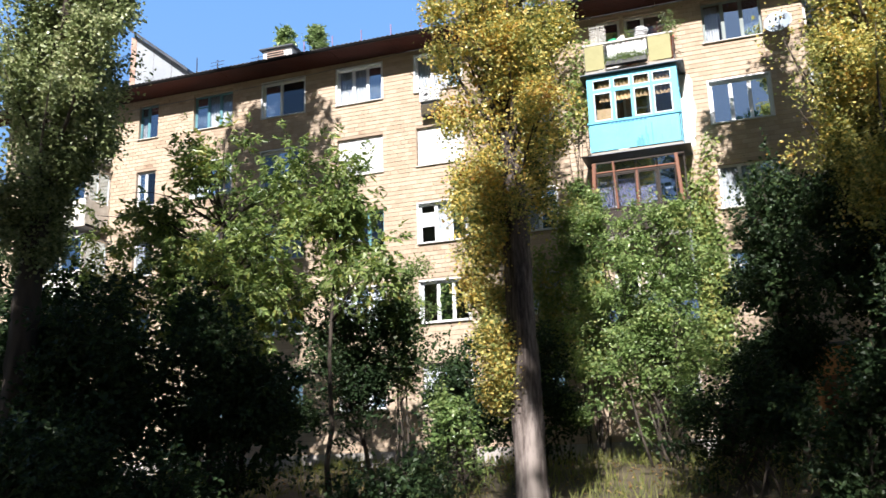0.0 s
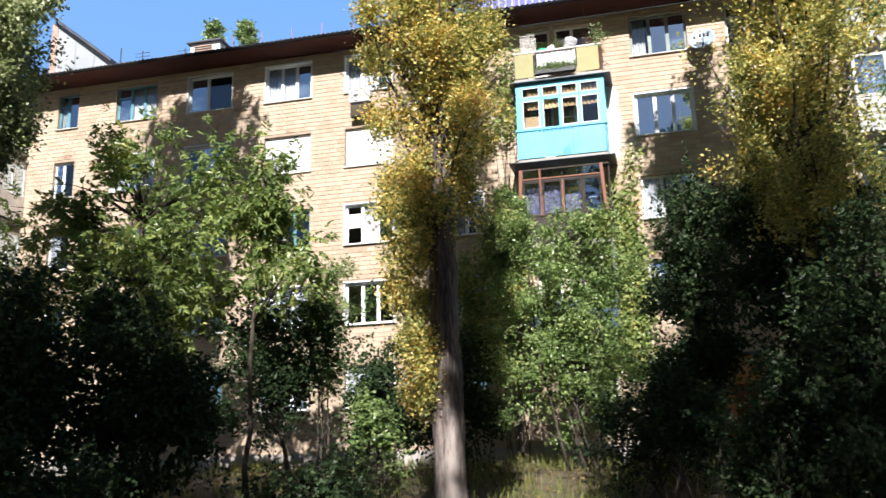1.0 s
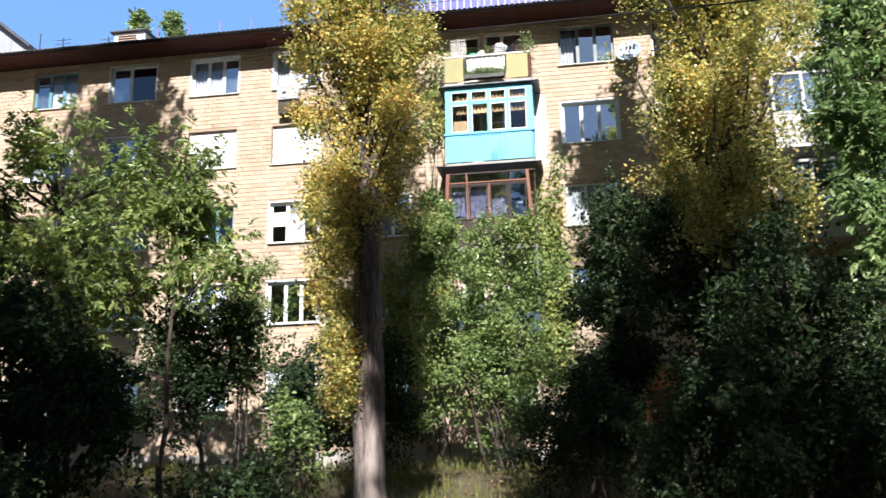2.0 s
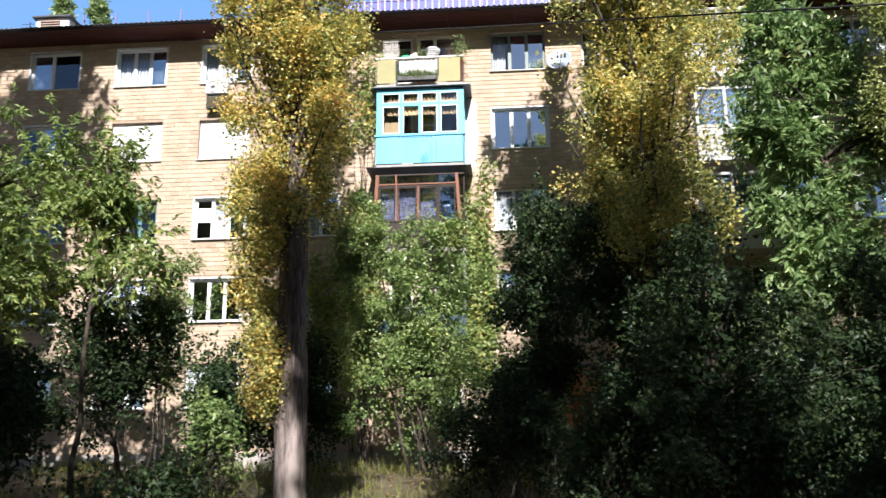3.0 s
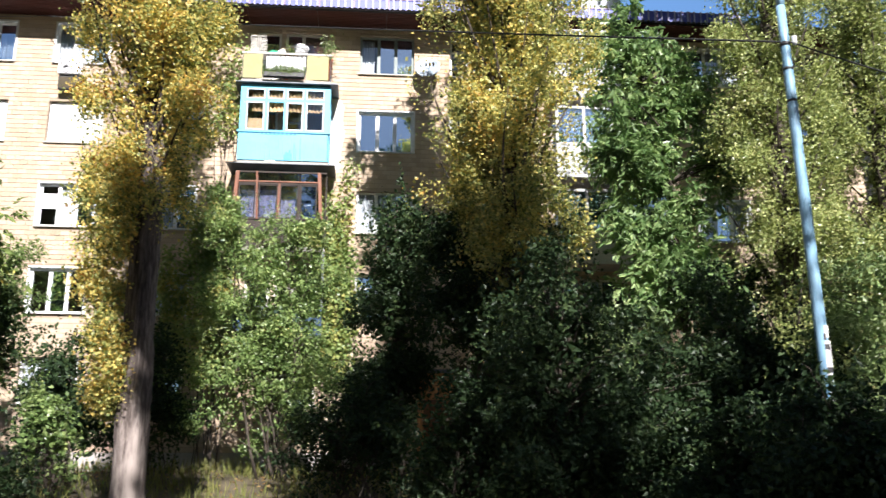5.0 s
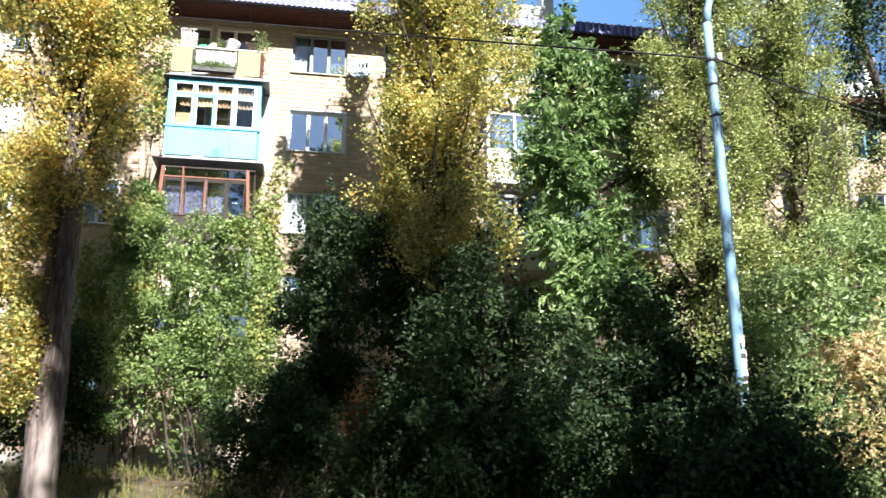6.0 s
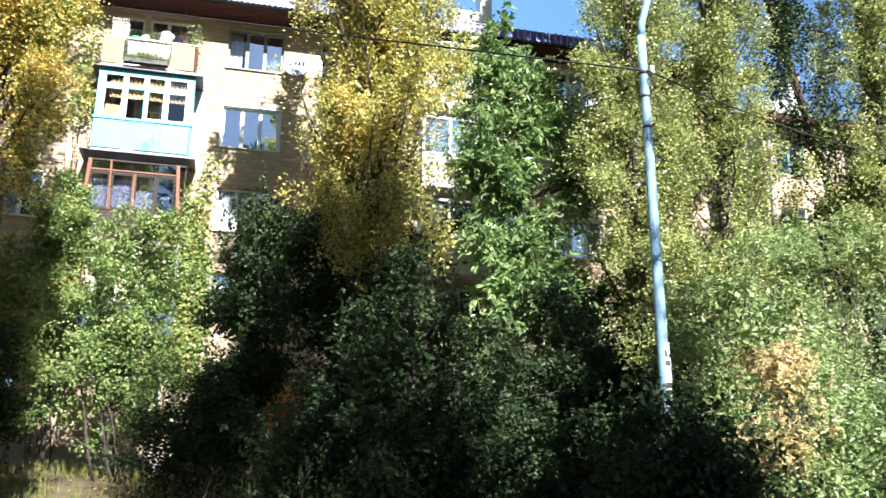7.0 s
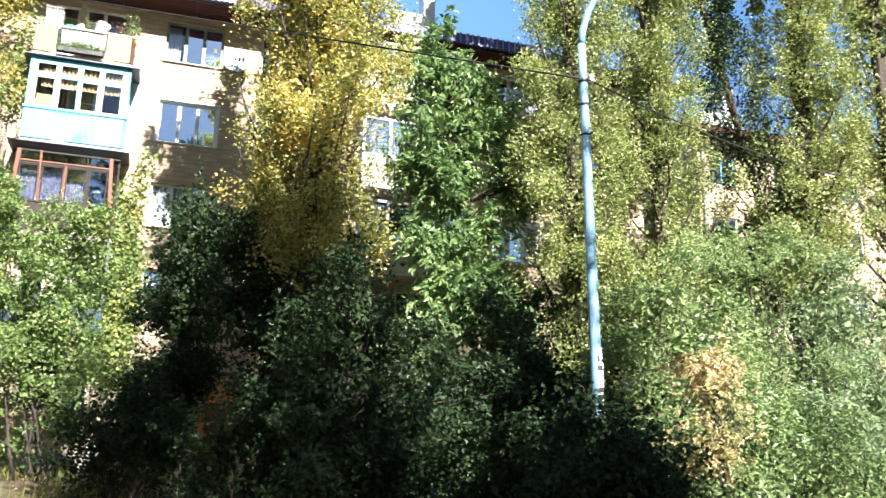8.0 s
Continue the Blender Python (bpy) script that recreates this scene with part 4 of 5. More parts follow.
# white balconies behind the chestnut
for k, z in enumerate((8.32, 11.2, 14.0)):
    x0, x1, y0 = 6.0, 9.75, 27.8
    bw = part("balcony", boxes((x0, x1, y0, D, z, z + 0.12), bevel=0.01), M_plinth, house, "balcony clad in white siding with plastic glazing")
    # lowest front stays white as if lit, upper fronts have shade in the colour
    part("siding", boxes(*[(x0, x1, y0 - 0.03 - 0.008 * (j % 2), y0 - 0.004, z + 0.02 + 0.12 * j, z + 0.02 + 0.12 * j + 0.115) for j in range(9)]), M_oldwhite if k == 0 else M_siding, bw)
    for xx in (x0, x1 - 0.03):
        part("side_siding", boxes(*[(xx, xx + 0.03, y0, D - 0.01, z + 0.02 + 0.12 * j, z + 0.02 + 0.12 * j + 0.115) for j in range(9)]), M_siding, bw)
    zt = z + 2.5
    part("frame", boxes(*[(a, a + 0.1, y0 - 0.02, y0 + 0.05, z + 1.12, zt) for a in (x0, x0 + 0.9, x0 + 1.82, x0 + 2.75, x1 - 0.1)], (x0, x1, y0 - 0.05, y0 + 0.048, z + 1.1, z + 1.2), (x0, x1, y0 - 0.018, y0 + 0.048, zt - 0.09, zt - 0.001), bevel=0.006), M_siding, bw)
    for a in (x0 + 0.1, x0 + 1.0, x0 + 1.92, x0 + 2.85):
        pane = part("pane", boxes((a, a + 0.8, y0 + 0.01, y0 + 0.016, z + 1.2, zt - 0.09)), M_glass, bw)
        pane.visible_shadow = False
    part("curtain", sheet_curtain(x0 + 0.3, x1 - 0.5, z + 1.2, zt - 0.1, y0 + 0.25, 20), M_curtain, bw)

# ---------------------------------------------------------------- things on the roof
shed = empty("roof_shed", "grey-clad roof shed with a sloping dark tin roof", "shed", at=(-24.6, 33.0, 17.4))
bmx = bmesh.new()
pts = [(-1.6, 0), (1.55, 0), (1.55, 2.45), (-1.6, 5.0)]
for yy in (0.0, 3.0):
    for px, pz in pts:
        bmx.verts.new((px, yy, pz))
bmx.verts.ensure_lookup_table()
vs_ = list(bmx.verts)
bmx.faces.new(vs_[0:4]); bmx.faces.new(vs_[7:3:-1])
for i in range(4):
    j = (i + 1) % 4
    bmx.faces.new((vs_[i], vs_[i + 4], vs_[j + 4], vs_[j]))
part("wall", bmx, M_greysheet, shed)
part("corner", boxes(*[(-1.72, -1.42, -0.03, 0.2, 0.09 * k, 0.09 * k + 0.08) for k in range(54)]), M_rust, shed, "rusty-red brick corner")
part("seam", boxes((-0.45, -0.42, -0.012, 0.0, 0.2, 4.0), (0.55, 0.58, -0.012, 0.0, 0.2, 3.2), (-1.4, 1.5, -0.01, 0.0, 2.1, 2.13)), M_slate, shed)
bmx = bmesh.new()
sl = (2.45 - 5.0) / 3.15
q = [(-1.75, 5.0 + (-0.15) * sl + 0.03), (1.63, 2.45 + 0.08 * sl + 0.03)]
for yy in (-0.3, 3.3):
    for px, pz in q:
        bmx.verts.new((px, yy, pz)); bmx.verts.new((px, yy, pz + 0.14))
bmx.verts.ensure_lookup_table()
w_ = list(bmx.verts)
for f in ((0, 2, 3, 1), (4, 5, 7, 6), (0, 4, 6, 2), (1, 3, 7, 5), (0, 1, 5, 4), (2, 6, 7, 3)):
    bmx.faces.new([w_[i] for i in f])
part("roof", bmx, M_tin, shed, "dark tin roof")

vent = empty("dormer_vent", "white roof dormer with a dark louvre and red-brown top", "dormer", at=(-17.4, 30.6, 17.4))
part("body", boxes((-0.45, 0.86, 0, 1.4, 0, 1.45), bevel=0.01), M_white, vent)
part("opening", boxes((-0.25, 0.52, -0.02, 0.0, 0.85, 1.38)), M_rust, vent, "dark louvred opening")
part("louvre", boxes(*[(-0.25, 0.52, -0.05, -0.022, 0.87 + 0.1 * k, 0.90 + 0.1 * k) for k in range(5)]), M_dark, vent)
part("top", boxes((-0.56, 0.98, -0.15, 1.5, 1.45, 1.51), bevel=0.01), M_tin, vent)


def chimney(x, y, h, w=0.44):
    c = empty("chimney", "white plastered chimney with a red brick top on the roof", "chimney", at=(x, y, 17.0))
    part("shaft", boxes((-w / 2, w / 2, 0, 0.7, 0, h), bevel=0.012), M_white, c)
    part("brick_top", boxes(*[(-w / 2 - 0.03, w / 2 + 0.03, -0.03, 0.73, h + 0.08 * k, h + 0.08 * k + 0.07) for k in range(4)], bevel=0.01), M_rust, c)
    part("flank", boxes((-w / 2 - 1.0, -w / 2, 0.12, 0.66, 0, h * 0.62), bevel=0.012), M_greysheet, c)


chimney(8.6, 29.2, 2.7)


def antenna(x, y, z, h, arms=4):
    a = empty("aerial", "thin dark rooftop aerial mast", "aerial", at=(x, y, z))
    part("mast", boxes((-0.015, 0.015, -0.015, 0.015, 0, h)), M_dark, a)
    for k in range(arms):
        part("arm", boxes((-0.35, 0.35, -0.008, 0.008, h - 0.1 - 0.16 * k, h - 0.085 - 0.16 * k)), M_dark, a)


antenna(-20.6, 31.5, 17.9, 1.5, 2)
antenna(-19.2, 32.5, 18.2, 1.6, 3)
antenna(-21.3, 31.0, 17.7, 1.7, 0)

# ---------------------------------------------------------------- things fixed to the front
dish = empty("satellite_dish", "pale grey satellite dish fixed beside the window", "satellite dish", at=(1.80, 28.38, 15.18))
bmx = bmesh.new()
R = 0.43
n_r, n_a = 7, 36
ringv = []
for back in (0, 1):
    for i in range(n_r + 1):
        r = R * i / n_r
        ringv.append([bmx.verts.new((r * math.cos(2 * math.pi * k / n_a), 0.10 * (1 - (r / R) ** 2) + 0.012 * back, r * 1.06 * math.sin(2 * math.pi * k / n_a))) for k in range(n_a)] if i else [bmx.verts.new((0, 0.10 + 0.012 * back, 0))])
for b0 in (0, n_r + 1):
    for i in range(n_r):
        A, B = ringv[b0 + i], ringv[b0 + i + 1]
        for k in range(n_a):
            k2 = (k + 1) % n_a
            bmx.faces.new((A[0], B[k], B[k2]) if i == 0 else (A[k], B[k], B[k2], A[k2]))
for k in range(n_a):
    k2 = (k + 1) % n_a
    bmx.faces.new((ringv[n_r][k], ringv[n_r][k2], ringv[-1][k2], ringv[-1][k]))
refl = part("reflector", bmx, M_dish, dish, smooth=True)
refl.rotation_euler = (radians(-22), 0, radians(-8))
tubes("feed_arm", [([(0, -0.02, -0.42), (0.02, -0.25, -0.3), (0.03, -0.42, -0.12)], [0.012, 0.012, 0.012])], M_dark, dish, 6)
for dx in (-0.1, 0.02, 0.14):
    part("receiver", boxes((dx, dx + 0.06, -0.46, -0.36, -0.15, -0.05 + dx * 0.2), bevel=0.01), M_dark, dish)
tubes("bracket", [([(0, 0.1, 0), (0, 0.25, -0.05), (0, 0.44, -0.05)], [0.025] * 3)], M_dark, dish, 8)

ac = empty("air_conditioner", "white air conditioner unit on a steel bracket under the window", "air conditioner", at=(-9.90, 28.45, 14.50))
part("casing", boxes((-0.38, 0.38, 0, 0.30, 0, 0.5), bevel=0.02), M_pvc, ac)
tubes("fan_ring", [([(-0.12 + 0.2 * math.cos(a), -0.012, 0.25 + 0.2 * math.sin(a)) for a in np.linspace(0, 6.283, 25)], [0.012] * 25)], M_slate, ac, 5)
for k in range(6):
    a = k * math.pi / 6
    part("fan_grille", boxes((-0.19, 0.19, -0.014, -0.006, -0.006, 0.006)), M_dark, ac).matrix_local = pose(-0.12, 0, 0.25, 0, math.degrees(a), 0)
for xx in (-0.34, 0.31):
    part("bracket", boxes((xx, xx + 0.03, 0.0, 0.35, -0.04, 0.0), (xx, xx + 0.03, 0.31, 0.35, -0.4, -0.039)), M_dark, ac)
box_ = empty("window_box", "dark olive metal box hung on the wall", "box", at=(-9.90, 28.48, 13.98))
part("box", boxes((-0.34, 0.34, 0, 0.32, 0, 0.44), bevel=0.012), M_dark, box_)
part("front", boxes((-0.30, 0.30, -0.012, 0.0, 0.04, 0.40)), M_soil, box_)

# pale service wires along the wall
def hung(name, a, b, sag, r, label, mat=None, n=28):
    t = np.linspace(0, 1, n)[:, None]
    p = np.array(a) + (np.array(b) - np.array(a)) * t
    p[:, 2] -= sag * 4 * (t * (1 - t))[:, 0]
    ob = tubes(name, [(p - p[0], [r] * n)], mat or M_cable, None, 6)
    ob.location = p[0]
    tagged(ob, label, "cable")
    return ob


# ---------------------------------------------------------------- things on the open balcony
def pot(x, y, z, r, h, mat, plant, n, label, spread=0.16, tall=0.35, leaf=0.09):
    p = empty("potted_plant", label, "potted plant", "balcony plants", (x, y, z))
    rings = [(0, r * 0.7), (h * 0.85, r), (h * 0.86, r * 1.12), (h, r * 1.12)]
    tubes("pot", [([(0, 0, a) for a, _ in rings], [b for _, b in rings])], mat, p, 14)
    for _ in range(5):
        tubes("stem", [([(0, 0, h * 0.9), (rng.normal() * 0.05, rng.normal() * 0.04, h + tall * 0.5), (rng.normal() * spread, rng.normal() * 0.1, h + tall)], [0.008, 0.006, 0.004])], M_twig, p, 5)
    pos = np.array([0, 0, h + tall * 0.55]) + rng.normal(size=(n, 3)) * [spread, spread * 0.8, tall * 0.4]
    leaf_object("foliage", blades(pos, rng.normal(size=(n, 3)) + [0, 0, 0.2], rng.uniform(0.6, 1.2, n) * leaf, 0.5), plant, p)


pot(-2.86, BY + 0.28, 15.2 - 0.85, 0.10, 0.95, M_terracotta, L_vine, 90, "red pot with a small upright plant on the balcony", 0.05, 0.36, 0.07)
pot(-1.50, BY + 0.22, 15.22 - 0.8, 0.13, 0.75, M_terracotta, L_bright, 340, "bushy yellow-green plant at the balcony corner", 0.16, 0.62, 0.1)
pot(-1.80, BY + 0.2, 15.22 - 0.8, 0.12, 0.72, M_terracotta, leafy("wilted_leaf", [(0, (0.10, 0.05, 0.04)), (1, (0.24, 0.12, 0.09))]), 260, "wilted reddish-brown plant on the balcony", 0.16, 0.42, 0.075)
trough = empty("flower_trough", "low green hedge plants in a trough hung on the balcony rail", "planter", at=(-2.9, BY - 0.14, 14.36))
part("trough", boxes((-0.66, 0.66, -0.09, 0.09, -0.06, 0.1), bevel=0.01), M_dark, trough)
n = 2600
leaf_object("foliage", blades(np.array([0, 0, 0.15]) + np.clip(rng.normal(size=(n, 3)), -1.7, 1.7) * [0.38, 0.07, 0.10], rng.normal(size=(n, 3)) + [0, -0.3, 0.1], rng.uniform(0.03, 0.06, n), 0.5), L_fresh, trough)
cage = empty("wire_basket", "grey wire crate standing on the balcony rail", "crate", at=(-3.80, BY + 0.25, 15.22))
part("crate_floor", boxes((-0.24, 0.24, -0.16, 0.16, -0.06, 0.0)), M_oldwhite, cage)
for k in range(7):
    for yy in (-0.16, 0.16):
        part("wire", boxes((-0.24, 0.24, yy - 0.006, yy + 0.006, 0.03 + 0.1 * k, 0.042 + 0.1 * k)), M_oldwhite, cage)
for k in range(7):
    for yy in (-0.16, 0.16):
        part("wire", boxes((-0.24 + 0.078 * k, -0.228 + 0.078 * k, yy - 0.008, yy + 0.008, 0, 0.68)), M_oldwhite, cage)
bucket = empty("plastic_basin", "white plastic basket lying on the balcony rail", "basket", at=(-2.42, BY + 0.22, 15.23))
tubes("basin", [([(-0.05, 0, 0.0), (-0.04, 0, 0.08), (0.04, 0, 0.24), (0.07, 0, 0.36)], [0.15, 0.16, 0.2, 0.21])], M_white, bucket, 16)
for k in range(4):
    part("band", boxes((-0.2, 0.24, -0.215, -0.2, 0.05 + 0.08 * k, 0.065 + 0.08 * k)), M_slate, bucket)
tray = empty("tray", "white tray with a green plastic bag", "tray", at=(-3.15, BY + 0.2, 15.225))
part("tray", boxes((-0.55, 0.62, -0.12, 0.14, 0, 0.05), bevel=0.015), M_white, tray)
bmx = bmesh.new(); bmesh.ops.create_icosphere(bmx, subdivisions=2, radius=0.16)
for v in bmx.verts:
    v.co = Vector((v.co.x * 1.1, v.co.y * 0.7, max(-0.02, v.co.z * 0.75))) * (1 + 0.25 * noise.noise(v.co * 9))
part("bag", bmx, M_green_plastic, tray, "crumpled green plastic bag").location = (-0.15, 0, 0.06)
bmx = bmesh.new(); bmesh.ops.create_icosphere(bmx, subdivisions=2, radius=0.15)
for v in bmx.verts:
    v.co = Vector((v.co.x * 1.0, v.co.y * 0.7, max(-0.02, v.co.z * 1.2))) * (1 + 0.25 * noise.noise(v.co * 8 + Vector((3, 1, 0))))
part("bag", bmx, M_white, tray, "crumpled white bag").location = (0.12, 0, 0.06)

# ---------------------------------------------------------------- second building, farther along
S = 32.0
house2 = empty("apartment_building", "neighbouring pale brick apartment house behind the poplars", "building")
ops2 = [(22.2 + 3.3 * c, 23.5 + 3.3 * c, s - 0.35, s + 1.0) for c in range(5) for s in SILLS]
bm = bmesh.new()
for a, b, c, d in wall_cells(21.6, 40, 1.2, 16.75, ops2):
    box(bm, a, b, S + 0.012, S + 0.4, c, d)
wall2 = part("wall", bm, M_mortar, house2)
part("side_wall", boxes((21.6, 22.0, S + 0.4, S + 12, 1.2, 16.75)), M_plinth, house2)
part("side_wall", boxes((39.6, 40, S + 0.4, S + 12, 1.2, 16.75)), M_plinth, house2)
part("back_wall", boxes((21.6, 40, S + 12, S + 12.4, 1.2, 16.75)), M_plinth, house2)
part("inner_wall", boxes((22, 39.6, S + 4, S + 4.2, 1.2, 16.75)), M_room, house2)
for a, b, c, d in ops2:
    fr = part("window", boxes((a, a + 0.07, S + 0.1, S + 0.17, c, d), (b - 0.07, b, S + 0.1, S + 0.17, c, d), (a + 0.07, b - 0.07, S + 0.1, S + 0.17, c, c + 0.07), (a + 0.07, b - 0.07, S + 0.1, S + 0.17, d - 0.07, d), ((a + b) / 2 - 0.04, (a + b) / 2 + 0.04, S + 0.1, S + 0.165, c + 0.07, d - 0.07)), M_tealwood if d > 15 else M_oldwhite, house2)
    part("pane", boxes((a + 0.07, (a + b) / 2 - 0.04, S + 0.13, S + 0.136, c + 0.07, d - 0.07), ((a + b) / 2 + 0.04, b - 0.07, S + 0.13, S + 0.136, c + 0.07, d - 0.07)), M_glass_clear, fr).visible_shadow = False
part("soffit", boxes((20.9, 40.6, S - 0.9, S + 0.01, 16.75, 16.8)), M_soffit, house2)
part("fascia", boxes((20.9, 40.6, S - 0.93, S - 0.9, 16.72, 16.92)), M_soffit, house2)
part("roof", corrugated(20.8, 40.7, S - 1.0, 16.95, S + 6.2, 19.4), M_slate, house2, smooth=True)
part("roof", corrugated(20.8, 40.7, S + 13.3, 16.95, S + 6.2, 19.4), M_slate, house2, smooth=True)
part("drain_pipe", boxes((21.75, 21.9, S - 0.14, S - 0.01, 2.0, 16.7)), M_slate, house2)
chimney(23.8, 32.6, 2.3, 0.5)

# ---------------------------------------------------------------- lamp pole and cables
bmx = bmesh.new()
vs_ = [bmx.verts.new((a, yy, b)) for yy in (D - 0.013, D - 0.002) for a, b in ((-1.40, 11.55), (-1.06, 11.6), (-1.02, 12.3), (-0.93, 12.75), (-1.0, 13.3), (-0.97, 13.8), (-1.08, 14.06), (-1.40, 14.06))]
bmx.faces.new(vs_[:8]); bmx.faces.new(vs_[15:7:-1])
for i in range(8):
    bmx.faces.new((vs_[i], vs_[i + 8], vs_[(i + 1) % 8 + 8], vs_[(i + 1) % 8]))
part("plaster_patch", bmx, M_plaster, house, "patch of rough white plaster on the brick")
pole = empty("street_lamp", "blue-grey painted steel lamp pole with torn paper notices", "street lamp", at=(6.75, 13.0, float(ground_z(6.75, 13)) - 0.1))
pz = float(ground_z(6.75, 13)) - 0.1
zs = np.array([0, 0.03, 1.6, 1.65, 4.0, 6.0, 7.4, 8.4, 9.1])
px = 0.06 - 0.025 * zs
arc = [(px[-1], 0, 9.1), (px[-1] + 0.02, 0, 9.35), (px[-1] + 0.12, -0.04, 9.75), (px[-1] + 0.32, -0.14, 10.15), (px[-1] + 0.65, -0.35, 10.5), (px[-1] + 1.1, -0.65, 10.7), (px[-1] + 1.5, -0.95, 10.75)]
tubes("pole", [([(a, 0, b) for a, b in zip(px, zs)], [0.105, 0.105, 0.103, 0.092, 0.09, 0.084, 0.08, 0.074, 0.07])], M_pole, pole, 18)
tubes("arm", [(arc, [0.068, 0.065, 0.06, 0.056, 0.05, 0.045, 0.04])], M_pole, pole, 12)
part("lamp_head", boxes((1.2, 1.75, -1.2, -0.8, 10.66, 10.8), bevel=0.04), M_slate, pole)
cl_z = 8.45 - pz
cl_x = 0.06 - 0.025 * cl_z
tubes("clamp", [([(cl_x, -0.0, cl_z - 0.03), (cl_x, 0, cl_z + 0.03)], [0.085, 0.085])], M_dark, pole, 14)
tubes("insulator", [([(cl_x + 0.13, -0.06, cl_z - 0.02), (cl_x + 0.13, -0.06, cl_z + 0.03), (cl_x + 0.13, -0.06, cl_z + 0.05), (cl_x + 0.13, -0.06, cl_z + 0.12)], [0.03, 0.05, 0.035, 0.045])], M_poster, pole, 10)
for a in (cl_z - 0.45, cl_z - 1.0):
    tubes("band", [([(0.06 - 0.025 * a, 0, a), (0.06 - 0.025 * a, 0, a + 0.04)], [0.086, 0.086])], M_dark, pole, 14)


def wrap(z0, z1, a0, a1, r):
    a = np.linspace(a0, a1, 9)
    v = np.concatenate([np.stack([r * np.cos(a), r * np.sin(a), np.full(9, z)], 1) for z in (z0, z1)])
    i = np.arange(8)
    return mesh_of("notice", v, np.stack([i, i + 1, i + 10, i + 9], 1))


for z0, z1, a0, a1 in ((3.2, 3.6, -2.4, -0.9), (2.92, 3.15, -2.2, -1.2), (2.62, 2.85, -2.0, -0.8), (3.65, 3.83, -1.9, -1.2)):
    part("notice", wrap(z0, z1, a0, a1, 0.096), M_poster, pole, "torn paper notice")
for z0, z1, a0, a1 in ((3.47, 3.55, -2.0, -1.2), (3.13, 3.21, -1.9, -1.0), (3.61, 3.71, -2.3, -1.7)):
    part("notice", wrap(z0, z1, a0, a1, 0.099), M_dark, pole, "dark torn strip")

CL = (6.65, 12.9, 8.45)
hung("overhead_cable", CL, (-11.25, 28.7, 16.66), 0.05, 0.016, "black overhead cable from the lamp pole to the house wall", n=60)
hung("overhead_cable", CL, (17.6, 19.0, 10.1), 0.25, 0.015, "black overhead cable leading on past the lamp pole", n=40)
hung("wall_wire", (-11.25, 28.76, 16.66), (-23.2, 28.76, 16.35), 0.1, 0.012, "thin pale wire along the wall under the eaves", M_slate)

# ---------------------------------------------------------------- trees and shrubs, from the house end along the street
poplar(-15.6, 16.2, 25.0, 1.75, 7.0, L_poplar_d, 84000, 0.30, (0.7, 0), "tall dark green poplar with ascending limbs beside the house end", 1.25, 0.1, taper=-0.5, solid=0.7)
poplar(-4.25, 17.5, 25.5, 1.5, 6.5, L_poplar_y, 124000, 0.28, (-0.25, 0), "tall poplar with yellowing leaves and a grey bole", 1.3, 0.069, skirt=100, solid=1.3, bark=M_bark)
poplar(3.2, 19.9, 19.8, 1.75, 4.6, L_poplar_o, 112000, 0.26, (-0.1, 0), "tall poplar with olive and yellow leaves", 1.4, 0.076, taper=0.0, solid=1.3)
poplar(10.2, 21.0, 25.5, 1.55, 2.6, L_poplar_g, 84000, 0.25, (0.1, 0), "tall green poplar behind the lamp pole", 1.2, 0.076)
poplar(13.1, 21.2, 26.0, 1.55, 2.4, L_poplar_g, 72000, 0.22, (-0.2, 0), "tall green poplar in full sun", 1.2, 0.076)
poplar(18.4, 21.5, 20.0, 1.15, 5.5, L_dark, 15000, 0.14, (-2.6, 0), "sparse dark leaning poplar with bare limbs", 0.8, 0.1, solid=0)
poplar(17.0, 20.0, 23.0, 1.6, 3.4, L_poplar_g, 58000, 0.30, (0.1, 0), "broad green poplar with a dark bole", 1.0, 0.08)
poplar(20.6, 20.8, 23.0, 1.6, 3.4, L_poplar_g, 36000, 0.26, (0.2, 0), "green poplar at the end of the row", 0.9, 0.09)

broad_tree("poplar_tree", -24.35, 44.0, [(0, 0, 25.2, 0.5, 0.5, 0.9), (0.05, 0, 23.8, 0.6, 0.6, 1.1)], L_bright, 150, 64, 0.13, "clipped poplar top showing over the roof", "tree", "far poplars", stem_r=0.25, spread=0.14, lift=0, bough=0.15, shoots=0)
broad_tree("poplar_tree", -23.0, 46.0, [(0, 0, 25.7, 0.5, 0.5, 0.9), (-0.05, 0, 24.4, 0.6, 0.6, 1.1)], L_bright, 150, 64, 0.13, "clipped poplar top showing over the roof", "tree", "far poplars", stem_r=0.25, spread=0.14, lift=0, bough=0.15, shoots=0)

broad_tree("box_elder", -13.6, 21.0, [(0.0, 0, 7.6, 1.7, 1.4, 1.5), (2.7, 0, 7.8, 1.6, 1.2, 1.3), (-2.6, 0, 6.2, 1.9, 1.6, 1.5), (1.6, 0, 5.6, 2.6, 1.6, 1.5), (-0.5, 0, 4.2, 3.4, 1.8, 2.0)], L_elder, 420, 11, 0.235, "box elder tree with green compound leaves and some yellow", kind="compound", bunch=2.8, stem_r=0.17, spread=0.26, shell=0.4, big=26, bough=0.4, solid=0.06)
broad_tree("box_elder", -10.0, 20.6, [(0.3, 0, 7.4, 0.85, 0.8, 0.8), (-0.3, 0, 6.2, 0.8, 0.8, 0.9), (0.9, 0, 5.0, 0.9, 0.9, 0.9)], L_elder, 90, 11, 0.22, "young box elder with reddish lower leaves", kind="compound", stem_r=0.07, spread=0.24, shell=0.4)
